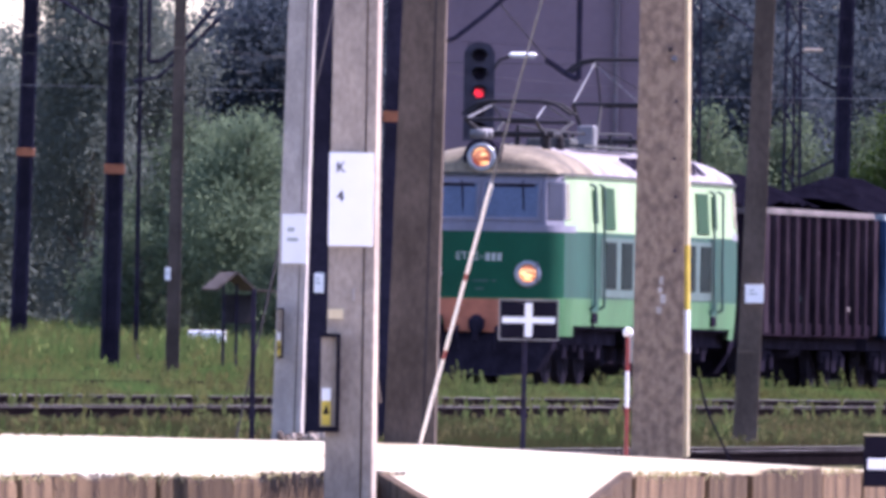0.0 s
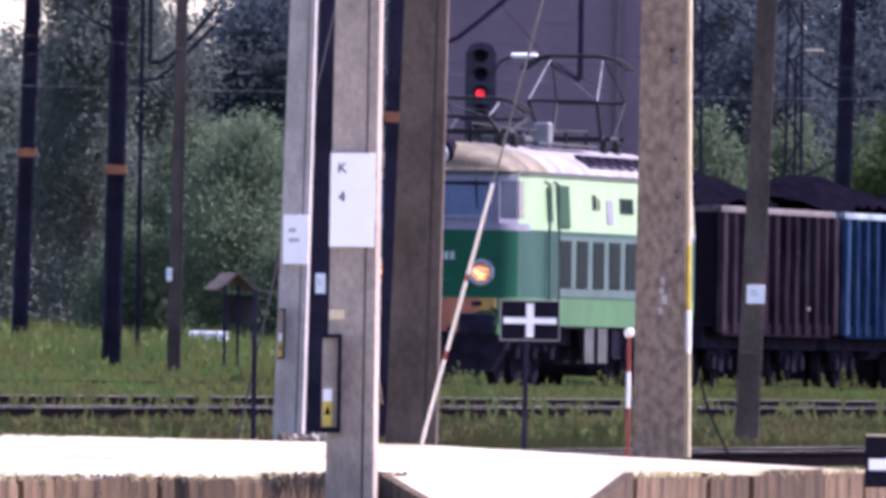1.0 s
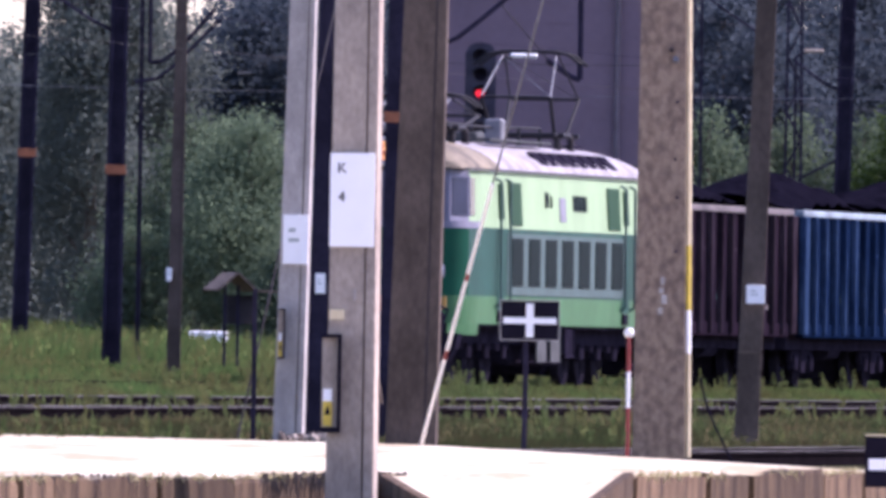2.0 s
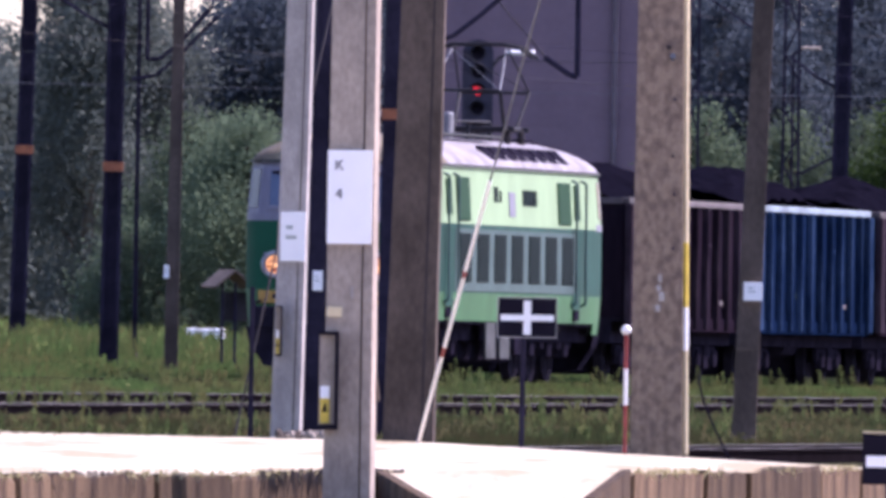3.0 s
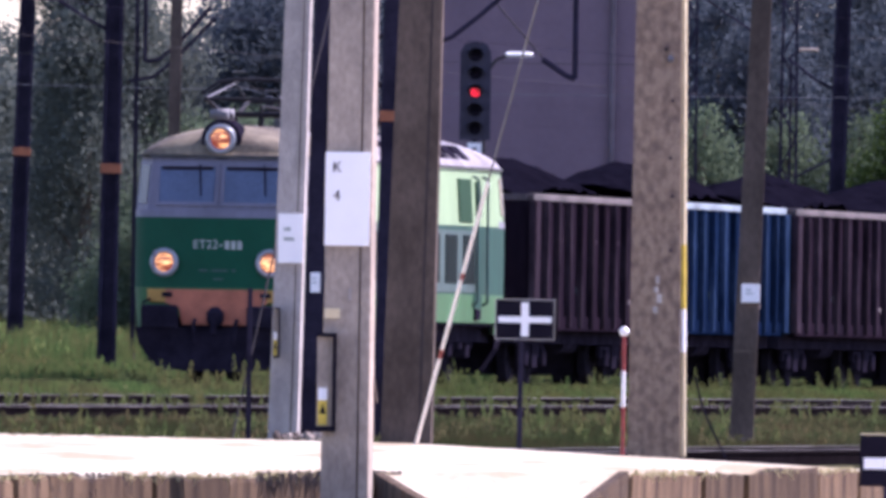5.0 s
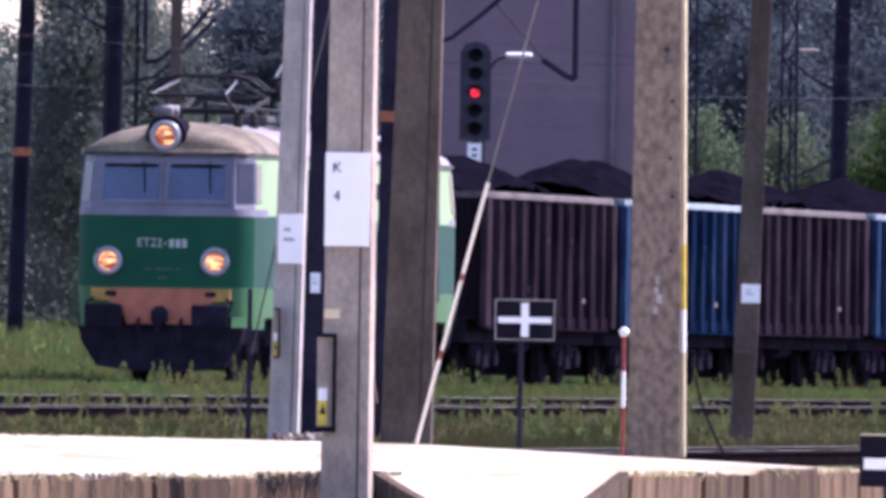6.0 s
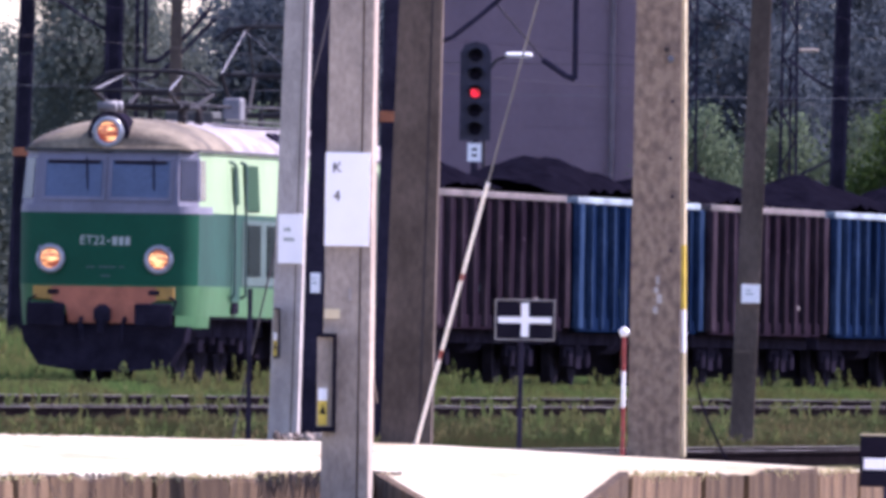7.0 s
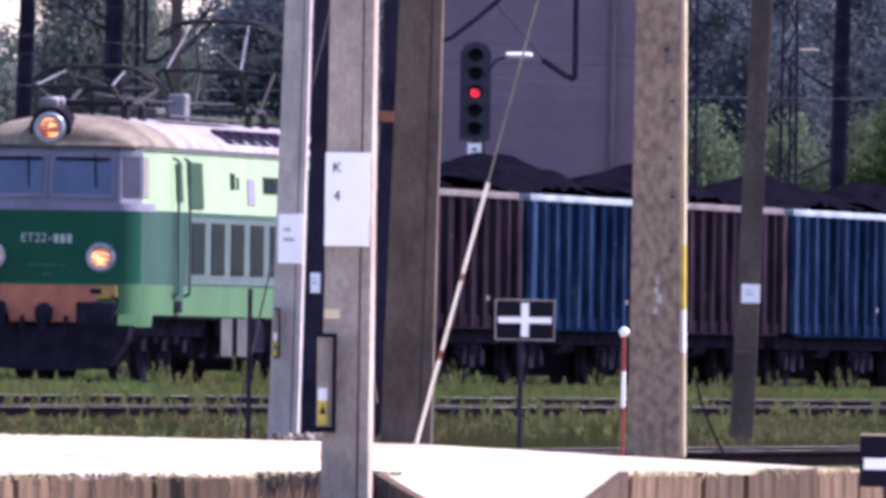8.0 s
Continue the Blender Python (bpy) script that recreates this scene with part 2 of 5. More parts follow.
def box(bm, x0, x1, y0, y1, z0, z1, m=None, bevel=0.0):
    made = bmesh.ops.create_cube(bm, size=1.0, matrix=Matrix.Translation(((x0 + x1) / 2, (y0 + y1) / 2, (z0 + z1) / 2)) @ Matrix.Diagonal((x1 - x0, y1 - y0, z1 - z0, 1)))
    vs = made["verts"]
    if bevel:
        es = list({e for v in vs for e in v.link_edges})
        r = bmesh.ops.bevel(bm, geom=es, offset=bevel, segments=1, affect="EDGES")
        vs = r["verts"]
    if m is not None:
        bmesh.ops.transform(bm, matrix=m, verts=vs)
    return bm


def boxed(*a, **k):
    return box(bmesh.new(), *a, **k)


def rod(bm, a, b, r0, r1=None, sides=8):
    """A round bar from a to b."""
    a, b = Vector(a), Vector(b)
    d = b - a if b[2] >= a[2] else a - b
    m = Matrix.Translation((a + b) / 2) @ d.to_track_quat("Z", "Y").to_matrix().to_4x4()
    bmesh.ops.create_cone(bm, cap_ends=True, segments=sides, radius1=r0, radius2=r0 if r1 is None else r1, depth=d.length, matrix=m)
    return bm


def rods(pts, r, sides=6, bm=None):
    bm = bm or bmesh.new()
    for a, b in zip(pts, pts[1:]):
        rod(bm, a, b, r, sides=sides)
    return bm


def wire(name, pts, r, material, label, category="wire"):
    cu = bpy.data.curves.new(name, "CURVE")
    cu.dimensions, cu.bevel_depth, cu.bevel_resolution = "3D", r, 1
    sp = cu.splines.new("POLY")
    sp.points.add(len(pts) - 1)
    for p, q in zip(sp.points, pts):
        p.co = (*q, 1)
    cu.materials.append(material)
    return tagged(new(name, cu), label, category, kind="structure")


def tapered(w0, d0, w1, d1, h, shift=(0, 0), bevel=0.02):
    """A tapering post, base at the origin, top moved by shift."""
    bm = bmesh.new()
    lo = [bm.verts.new((sx * w0 / 2, sy * d0 / 2, 0)) for sx, sy in ((-1, -1), (1, -1), (1, 1), (-1, 1))]
    hi = [bm.verts.new((sx * w1 / 2 + shift[0], sy * d1 / 2 + shift[1], h)) for sx, sy in ((-1, -1), (1, -1), (1, 1), (-1, 1))]
    bm.faces.new(lo[::-1]), bm.faces.new(hi)
    for i in range(4):
        bm.faces.new((lo[i], lo[(i + 1) % 4], hi[(i + 1) % 4], hi[i]))
    bmesh.ops.bevel(bm, geom=bm.edges[:], offset=bevel, segments=1, affect="EDGES")
    return bm


def letters(name, body, size, m, material, parent):
    cu = bpy.data.curves.new(name, "FONT")
    cu.body, cu.size, cu.extrude, cu.align_x, cu.align_y = body, size, 0.003, "CENTER", "CENTER"
    cu.materials.append(material)
    ob = new(name, cu)
    ob.parent = parent
    ob.matrix_basis = m
    return ob


# ---------------------------------------------------------------- ground
HEAD = radians(10.0)                              # the tracks run 10 degrees off the line of sight
ALONG, ACROSS = Vector((math.sin(HEAD), math.cos(HEAD), 0)), Vector((math.cos(HEAD), -math.sin(HEAD), 0))


def lay(s, p, z=0.0):
    """A point s metres along the tracks and p across them."""
    return ALONG * s + ACROSS * p + Vector((0, 0, z))


PROFILE = [(-3000, 40.0), (-900, 14.0), (-400, 4.0), (-200, 1.9), (-120, 1.0), (-92, 0.42), (-80, 0.10), (-74, -0.12), (-70.2, -0.17), (-65.8, -0.17),
           (-64.6, -0.36), (-58, -0.42), (-50, -0.44), (-44, -0.42), (-40, -0.52), (-34.5, -0.62), (-28, -0.95), (-20, -1.05), (0, -1.10), (3000, -1.10)]


def ground_z(p):
    for (a, za), (b, zb) in zip(PROFILE, PROFILE[1:]):
        if a <= p <= b:
            return za + (zb - za) * (p - a) / (b - a)
    return -1.1


def ground_sheet():
    ss = [-3000, -600, -100, 0] + [40 + 8 * i for i in range(80)] + [800, 1200, 3000]
    ps = sorted({a for a, _ in PROFILE} | {-110 + 2 * i for i in range(45)})
    verts, faces = [], []
    for s in ss:
        for p in ps:
            near = 1.0 if -110 < p < -20 else 0.0
            v = lay(s, p, ground_z(p) + near * 0.05 * noise.noise(Vector((s * 0.15, p * 0.4, 0))))
            verts.append(v)
    k = len(ps)
    for i in range(len(ss) - 1):
        for j in range(k - 1):
            faces.append((i * k + j, i * k + j + 1, (i + 1) * k + j + 1, (i + 1) * k + j))
    me = bpy.data.meshes.new("ground")
    me.from_pydata(verts, [], faces)
    me.materials.append(M_SOIL)
    me.materials.append(M_BOUNCE_GRAVEL)
    for i, f in enumerate(me.polygons):           # unseen near ground made pale to bounce light onto signs and masts
        if -27.5 < ps[i % (k - 1)] < 60:
            f.material_index = 1
    tagged(new("ground", me), "rough grassy railway ground rising gently to a wood", "ground", kind="structure")


ground_sheet()


def track(p, z, turn=0.0, s0=120.0, s1=620.0, top=M_RAIL, sleepers=True, pivot=330.0):
    """Two rails on sleepers in a low bed; z: the rail head's height."""
    root = thing("railway_track", Matrix.Translation(lay(pivot, p, z)) @ pose(0, 0, 0, 0, 0, -10.0 - turn), "weed-grown railway track with rusty rails on old sleepers", "railway track", kind="structure")
    a, b = s0 - pivot, s1 - pivot
    bm = bmesh.new()
    v = [bm.verts.new(q) for y in (a, b) for q in ((-1.7, y, -0.34), (-1.35, y, -0.17), (1.35, y, -0.17), (1.7, y, -0.34))]
    for i in range(3):
        bm.faces.new((v[i], v[i + 1], v[i + 5], v[i + 4]))
    part("track_bed", bm, M_BALLAST, root)
    for x in (-0.75, 0.75):
        bm = bmesh.new()
        box(bm, x - 0.065, x + 0.065, a, b, -0.15, -0.135)
        box(bm, x - 0.012, x + 0.012, a, b, -0.135, -0.035)
        box(bm, x - 0.035, x + 0.035, a, b, -0.035, 0.0)
        rail = part("rail", bm, M_RAIL, root)
        part("rail_head", boxed(x - 0.03, x + 0.03, a, b, 0.0, 0.004), top, rail)
    if sleepers:
        first = None
        for i in range(int((min(s1, 480) - max(s0, 180)) / 0.65)):
            m = pose(0, max(s0, 180) - pivot + i * 0.65, -0.155)
            if i >= 290:
                break
            if first is None:
                first = part("sleeper", boxed(-1.25, 1.25, -0.12, 0.12, -0.08, 0.03, bevel=0.012), M_SLEEPER, root)
                first.matrix_basis = m
            else:
                again(first, "sleeper", root, m)
    return root


TRACK_P = -68.0
track(TRACK_P, 0.0, s0=150, s1=700)
track(-75.5, 0.05, s0=200, s1=700, sleepers=False)
track(-62.6, -0.19, s0=200, s1=700, top=M_RAILTOP)
track(-53.5, -0.21, turn=-2.0, s0=180, s1=600, top=M_RAILTOP, sleepers=False)
track(-37.6, -0.44, turn=-0.6, s0=150, s1=420, top=M_RAILTOP, sleepers=False)


# ---------------------------------------------------------------- platform with its sleeper edging
PLAT_Z = -0.37
EDGE = [(-7.2, 120.0), (-2.72, 141.0), (-0.40, 152.5)]
EDGE2 = [(1.25, 157.5), (3.3, 170.0), (6.2, 190.0)]


def platform():
    top = [EDGE[0], EDGE[1], EDGE[2], (-0.05, 153.5), (0.95, 156.5), EDGE2[0], EDGE2[1], EDGE2[2], (6.6, 193.0), (3.15, 168.0 + 3.0), (1.7, 187.0), (-0.35, 209.5), (-4.25, 217.5), (-9.0, 226.0)]
    root = thing("platform", Matrix.Identity(4), "sun-bleached gravel platform edged with upright old sleepers", "platform", kind="structure")
    bm = bmesh.new()
    hi = [bm.verts.new((x, y, PLAT_Z)) for x, y in top]
    lo = [bm.verts.new((x, y, -1.2)) for x, y in top]
    bm.faces.new(hi)
    for i in range(len(top)):
        j = (i + 1) % len(top)
        bm.faces.new((hi[i], lo[i], lo[j], hi[j]))
    part("platform_body", bm, M_PLATFORM, root)
    # the ramp that runs down through the edging to the crossing
    bm = bmesh.new()
    q = [(-0.40, 152.5, PLAT_Z + 0.004), (1.25, 157.5, PLAT_Z + 0.004), (0.917, 146.0, -0.505), (-0.053, 143.0, -0.505)]
    hi = [bm.verts.new(c) for c in q]
    lo = [bm.verts.new((c[0], c[1], -1.25)) for c in q]
    bm.faces.new(hi)
    for i in range(4):
        bm.faces.new((hi[i], lo[i], lo[(i + 1) % 4], hi[(i + 1) % 4]))
    part("ramp", bm, M_PLATFORM, root, "pale sandy ramp")
    for a, b, side in (((-0.40, 152.5), (-0.053, 143.0), -1), ((1.25, 157.5), (0.917, 146.0), 1)):
        for k in range(4):                        # boards that hold the ramp's flanks
            f0, f1 = k / 4 + 0.004, (k + 1) / 4 - 0.004
            bm = bmesh.new()
            v = []
            for f in (f0, f1):
                x, y = a[0] + (b[0] - a[0]) * f, a[1] + (b[1] - a[1]) * f
                zt = PLAT_Z + 0.02 - 0.135 * f
                v += [bm.verts.new((x + side * o, y, z)) for o, z in ((0.0, zt), (0.07, zt), (0.07, -1.1), (0.0, -1.1))]
            for f in ((0, 1, 2, 3), (4, 7, 6, 5), (0, 4, 5, 1), (1, 5, 6, 2), (2, 6, 7, 3), (3, 7, 4, 0)):
                bm.faces.new([v[i] for i in f])
            part("plank", bm, M_PLANK, root)
    return root


plat = platform()


def edging():
    """Old sleepers stood on edge along the platform, of uneven length, height and lean."""
    rnd = random.Random(5)
    for line in (EDGE, EDGE2):
        for (xa, ya), (xb, yb) in zip(line, line[1:]):
            d = Vector((xb - xa, yb - ya, 0))
            ang, at = math.degrees(math.atan2(d.y, d.x)), 0.0
            while at < d.length - 0.3:
                long = min(rnd.choice((1.1, 1.6, 2.3) if line is EDGE else (2.0, 2.9, 3.9)) * rnd.uniform(0.85, 1.15), d.length - at)
                bm = boxed(0.0, long - rnd.choice((0.02, 0.04, 0.16)), -0.075, 0.075, -0.9, 0.0, bevel=0.01)
                bmesh.ops.subdivide_edges(bm, edges=[e for e in bm.edges if abs(e.verts[0].co.x - e.verts[1].co.x) > 0.2], cuts=3)
                for v in bm.verts:
                    if v.co.z > -0.2:
                        v.co.z += rnd.uniform(-0.03, 0.022)
                        v.co.y += rnd.uniform(-0.006, 0.006)
                k = at / d.length
                ob = new("plank", mesh_of("plank", bm, M_PLANK))
                ob.parent = plat
                ob.matrix_basis = pose(xa + d.x * k + 0.02, ya + d.y * k - 0.08, PLAT_Z + rnd.uniform(-0.03, 0.008), rnd.uniform(-3, 3), rnd.uniform(-0.5, 0.5), ang + rnd.uniform(-0.4, 0.4))
                at += long


def edge_roots():
    """Dry grass and roots hanging over parts of the edging."""
    r = random.Random(9)
    verts, faces = [], []
    for line, a, b, n in ((EDGE, 0.50, 0.56, 40), (EDGE, 0.66, 0.75, 90), (EDGE, 0.86, 1.0, 160), (EDGE, 0.58, 0.62, 30), (EDGE2, 0.20, 0.24, 30), (EDGE2, 0.42, 0.50, 40)):
        total = Vector((*line[-1], 0)) - Vector((*line[0], 0))
        for _ in range(n):
            q = Vector((*line[0], 0)) + total * r.uniform(a, b)
            x, y, z = q.x + 0.125 + r.uniform(0.0, 0.03), q.y - 0.10, PLAT_Z + r.uniform(-0.02, 0.03)
            h, w, lean = -r.uniform(0.06, 0.24), r.uniform(0.004, 0.011), r.uniform(-0.04, 0.04)
            k = len(verts)
            verts += [(x - w, y, z), (x + w, y, z), (x + lean, y - 0.05, z + h)]
            faces.append((k, k + 1, k + 2))
    me = bpy.data.meshes.new("hanging_roots")
    me.from_pydata(verts, [], faces)
    me.materials.append(M_ROOFING)
    tagged(new("hanging_roots", me), "dry grass roots hanging over the platform edge", "grass", kind="stuff")


def edge_fringe():
    """Straw and small tufts along the lip of the edging."""
    r = random.Random(31)
    verts, faces = [], []
    for line in (EDGE, EDGE2):
        for (xa, ya), (xb, yb) in zip(line, line[1:]):
            n = int(math.hypot(xb - xa, yb - ya) * 42)
            for _ in range(n):
                k = r.random()
                x, y = xa + (xb - xa) * k, ya + (yb - ya) * k
                if noise.noise(Vector((x * 2.2, y * 0.45, 4.0))) < -0.12:
                    continue
                x, y, z = x + r.uniform(-0.02, 0.13), y - r.uniform(0.0, 0.18), PLAT_Z - 0.012
                h, w, lean = r.choice((-1, 1, 1)) * r.uniform(0.015, 0.06), r.uniform(0.004, 0.010), r.uniform(-0.03, 0.03)
                i = len(verts)
                verts += [(x - w, y, z), (x + w, y, z), (x + lean, y - 0.03, z + h)]
                faces.append((i, i + 1, i + 2))
    me = bpy.data.meshes.new("edge_grass")
    me.from_pydata(verts, [], faces)
    me.materials.append(M_STRAW)
    tagged(new("edge_grass", me), "straw-coloured grass along the platform edge", "grass", kind="stuff")


edge_roots()
edge_fringe()
edging()


# ---------------------------------------------------------------- locomotive (y runs back from its nose, x to its lit side)
LOCO_L = 19.55


def plan(w, fb):
    """The body's outline at one height: half width w, both noses set back by fb."""
    L = LOCO_L
    half = [(0.79 * w, fb), (0.965 * w, fb + 0.42), (w, fb + 1.3), (w, L - fb - 1.3), (0.965 * w, L - fb - 0.42), (0.79 * w, L - fb)]
    return [(-half[0][0], half[0][1])] + half + [(-x, y) for x, y in half[:0:-1]]


def shell(levels, segs, bm=None):
    """Walls between the levels (z, w, fb), on the given stretches of the outline."""
    bm = bm or bmesh.new()
    rows = [[bm.verts.new((x, y, z)) for x, y in plan(w, fb)] for z, w, fb in levels]
    for lo, hi in zip(rows, rows[1:]):
        for i in segs:
            j = (i + 1) % 12
            bm.faces.new((lo[i], lo[j], hi[j], hi[i]))
    bmesh.ops.delete(bm, geom=[v for v in bm.verts if not v.link_faces], context="VERTS")
    return bm


ALL = range(12)


def pane(seg, f0, f1, z0, z1, side, out=0.014):
    """A thin pane that lies on one stretch of the cab's window band; side -1 mirrors it."""
    def on(f, z):
        k = (z - 2.84) / 0.84
        pts = plan(1.49 - 0.05 * k, 0.03 + 0.17 * k)
        a, b = Vector(pts[seg]), Vector(pts[seg + 1])
        nrm = Vector(((b - a).y, -(b - a).x)).normalized()
        return a.lerp(b, f), nrm
    bm = bmesh.new()
    v = []
    for o in (out, -0.02):
        for f, z in ((f0, z0), (f1, z0), (f1, z1), (f0, z1)):
            p, nrm = on(f, z)
            q = p + nrm * o
            v.append(bm.verts.new((side * q.x, q.y, z)))
    for f in ((0, 1, 2, 3), (4, 7, 6, 5), (0, 4, 5, 1), (1, 5, 6, 2), (2, 6, 7, 3), (3, 7, 4, 0)):
        bm.faces.new([v[i] for i in f])
    return bm



def ring(x, y, z, r0, r1, depth, n=28):
    """A flat ring facing -y, with its rim running back by depth."""
    bm = bmesh.new()
    loops = [[bm.verts.new((x + r * math.cos(math.tau * k / n), yy, z + r * math.sin(math.tau * k / n))) for k in range(n)]
             for r, yy in ((r0, y + 0.02), (r0, y), ((r0 + r1) / 2, y - 0.02), (r1, y), (r1, y + depth))]
    for a, b in zip(loops, loops[1:]):
        for k in range(n):
            bm.faces.new((a[k], a[(k + 1) % n], b[(k + 1) % n], b[k]))
    return bm


def headlamp(parent, x, z, y, r):
    lamp = part("headlight", ring(x, y - 0.06, z, r * 0.66, r, 0.3), M_CHROME, parent, "round chrome-rimmed headlight, lit amber", True)
    bm = bmesh.new()
    bmesh.ops.create_uvsphere(bm, u_segments=20, v_segments=10, radius=r * 0.68, matrix=pose(x, y - 0.02, z) @ Matrix.Diagonal((1, 0.2, 1, 1)))
    part("lens", bm, M_LAMP, lamp, "glowing amber lens", True)
    return lamp


def wheelset(parent, y, r, name="wheelset"):
    bm = bmesh.new()
    rod(bm, (-0.85, 0, 0), (0.85, 0, 0), 0.08, sides=8)
    for sx in (-1, 1):
        rod(bm, (sx * 0.70, 0, 0), (sx * 0.83, 0, 0), r, r, 24)
        rod(bm, (sx * 0.68, 0, 0), (sx * 0.71, 0, 0), r + 0.03, r + 0.03, 24)
        for k in range(5):
            a = k * math.tau / 5
            box(bm, sx * 0.83 - 0.015, sx * 0.83 + 0.015, -0.04, 0.04, r * 0.25, r * 0.8, Matrix.Rotation(a, 4, "X"))
    ob = part(name, bm, M_WHEEL, parent)
    ob.matrix_basis = pose(0, y, r)
    return ob


def pantograph(loco, y, up, base=4.42):
    """A diamond pantograph at y; up: the height of its head over the base."""
    root = new("pantograph")
    root.parent = loco
    root.matrix_basis = pose(0, y, 0)
    reach = 1.5 if up > 1.0 else 1.95
    knee = up * 0.47
    bm = bmesh.new()
    for sy in (-0.75, 0.75):
        rod(bm, (-0.75, sy, base), (0.75, sy, base), 0.045)
    for sx in (-0.6, 0.6):
        rod(bm, (sx, -1.0, base), (sx, 1.0, base), 0.045)
    part("base_frame", bm, M_PANTO, root)
    for sx in (-0.62, 0.62):
        for sy in (-0.7, 0.7):
            bm = bmesh.new()
            rod(bm, (sx, sy, 4.14), (sx, sy, base), 0.06, 0.05, 10)
            for k in range(3):
                rod(bm, (sx, sy, 4.17 + k * 0.08), (sx, sy, 4.20 + k * 0.08), 0.09, 0.07, 10)
            part("insulator", bm, M_STEEL_BROWN, root, "ribbed brown insulator", True)
    for sy in (-1, 1):
        bm = bmesh.new()
        for sx in (-1, 1):
            rod(bm, (sx * 0.55, sy * 0.6, base), (sx * 0.62, sy * reach, base + knee), 0.034)
        rod(bm, (-0.62, sy * reach, base + knee), (0.62, sy * reach, base + knee), 0.028)
        part("lower_arm", bm, M_PANTO, root)
        bm = bmesh.new()
        for sx in (-1, 1):
            rod(bm, (sx * 0.62, sy * reach, base + knee), (sx * 0.48, sy * 0.12, base + up), 0.017)
        rod(bm, (0.62, sy * reach, base + knee), (-0.48, sy * 0.12, base + up), 0.007)
        # paler metal on the front pair only, painting in their sunlit glint
        part("upper_arm", bm, M_ZINC if sy < 0 else M_PANTO, root)
    bm = bmesh.new()
    for sy in (-0.28, 0.28):
        rods([(-0.98, sy, base + up - 0.16), (-0.72, sy, base + up + 0.03), (-0.45, sy, base + up + 0.08), (0.45, sy, base + up + 0.08), (0.72, sy, base + up + 0.03), (0.98, sy, base + up - 0.16)], 0.03, bm=bm)
    for sx in (-0.48, 0.48):
        rod(bm, (sx, -0.28, base + up + 0.05), (sx, 0.28, base + up + 0.05), 0.025)
    part("collector_head", bm, M_PANTO, root)
    return root


def locomotive():
    loco = thing("locomotive", pose(0, 0, 0, 0, 0, -10.0), "green two-tone electric locomotive with lit amber headlights, coupled to coal wagons", "locomotive")
    L = LOCO_L
    # body
    part("skirt", shell([(1.05, 1.47, 0.03), (1.53, 1.5, 0.0)], ALL), M_GREEN_LIGHT, loco, "light green lower band", True)
    for segs in ((11, 0, 1), (5, 6, 7)):
        part("lower_panel", shell([(1.53, 1.5, 0.0), (2.70, 1.5, 0.0)], segs), M_GREEN_DARK, loco, "deep green cab panel", True)
    for segs in ((0, 1, 2, 10, 11), (4, 5, 6, 7, 8)):
        part("belt", shell([(2.68, 1.506, -0.006), (2.80, 1.502, 0.004)], segs), M_GREY_CAB, loco, "grey waist belt", True)
    for segs in ((2, 3, 4), (8, 9, 10)):
        part("side_panel", shell([(1.53, 1.5, 0.0), (2.70, 1.5, 0.0)], segs), M_GREEN_SIDE, loco, "weathered green side panel, coloured as sunlit", True)
    for segs in ((1, 2), (4, 5), (7, 8), (10, 11)):
        part("nose_skirt", shell([(0.86, 1.45, 0.05), (1.05, 1.47, 0.03)], segs), M_GREEN_LIGHT, loco, "", True)
    for segs in ((11, 0, 1), (5, 6, 7)):
        part("cab_panel", shell([(2.70, 1.5, 0.0), (2.84, 1.49, 0.03), (3.68, 1.44, 0.20)], segs), M_GREY_CAB, loco, "grey window surround")
    for segs in ((2, 3, 4), (8, 9, 10)):
        part("upper_side", shell([(2.70, 1.5, 0.0), (2.84, 1.49, 0.03), (3.68, 1.44, 0.20)], segs), M_GREEN_PALE, loco, "pale mint upper side")
    part("body_floor", boxed(-1.44, 1.44, 1.3, L - 1.3, 1.0, 1.08), M_SOOT, loco)
    part("gutter", shell([(3.66, 1.485, 0.13), (3.71, 1.485, 0.13)], ALL), M_BOX_GREY, loco, "dark rain gutter")
    # roof: tan cab ends and a silver middle

    def roof_strip(y0, y1, steps, end):
        bm = bmesh.new()
        rows = []
        for k in range(steps + 1):
            y = y0 + (y1 - y0) * k / steps
            row = []
            for q in range(-9, 10):
                a = q / 9.0
                x = 1.47 * math.sin(a * math.pi / 2)
                z = 3.70 + 0.52 * (max(0.0, 1 - (x / 1.47) ** 2)) ** 0.62
                if end:
                    d = min(1.0, max(0.0, (y - y0) / 1.9))
                    squeeze = 0.88 + 0.12 * min(1.0, d * 2.2)
                    z = 3.70 + (z - 3.70) * (0.30 + 0.70 * math.sqrt(max(0.0, 1 - (1 - d) ** 2)))
                    x *= squeeze
                row.append(bm.verts.new((x, y, z)))
            rows.append(row)
        for lo, hi in zip(rows, rows[1:]):
            for i in range(18):
                bm.faces.new((lo[i], lo[i + 1], hi[i + 1], hi[i]))
        if end:
            bm.faces.new(rows[0])
        return bm

    part("cab_roof", roof_strip(0.14, 3.3, 12, True), M_ROOF_CAB, loco, "sooty tan cab roof", True)
    rear = part("cab_roof", roof_strip(0.14, 3.3, 12, True), M_ROOF, loco, "silver rear cab roof", True)
    rear.matrix_basis = pose(0, L, 0, 0, 0, 180)
    part("roof", roof_strip(3.3, L - 3.3, 2, False), M_ROOF, loco, "silver curved roof", True)
    for k in range(8):                            # square skylight louvres on the roof's lit shoulder
        for side in (1, -1):
            y = 8.4 + k * 1.02
            bm = boxed(-0.18, 0.18, -0.40, 0.40, -0.03, 0.02, Matrix.Rotation(radians(43 * side), 4, "Y"), bevel=0.008)
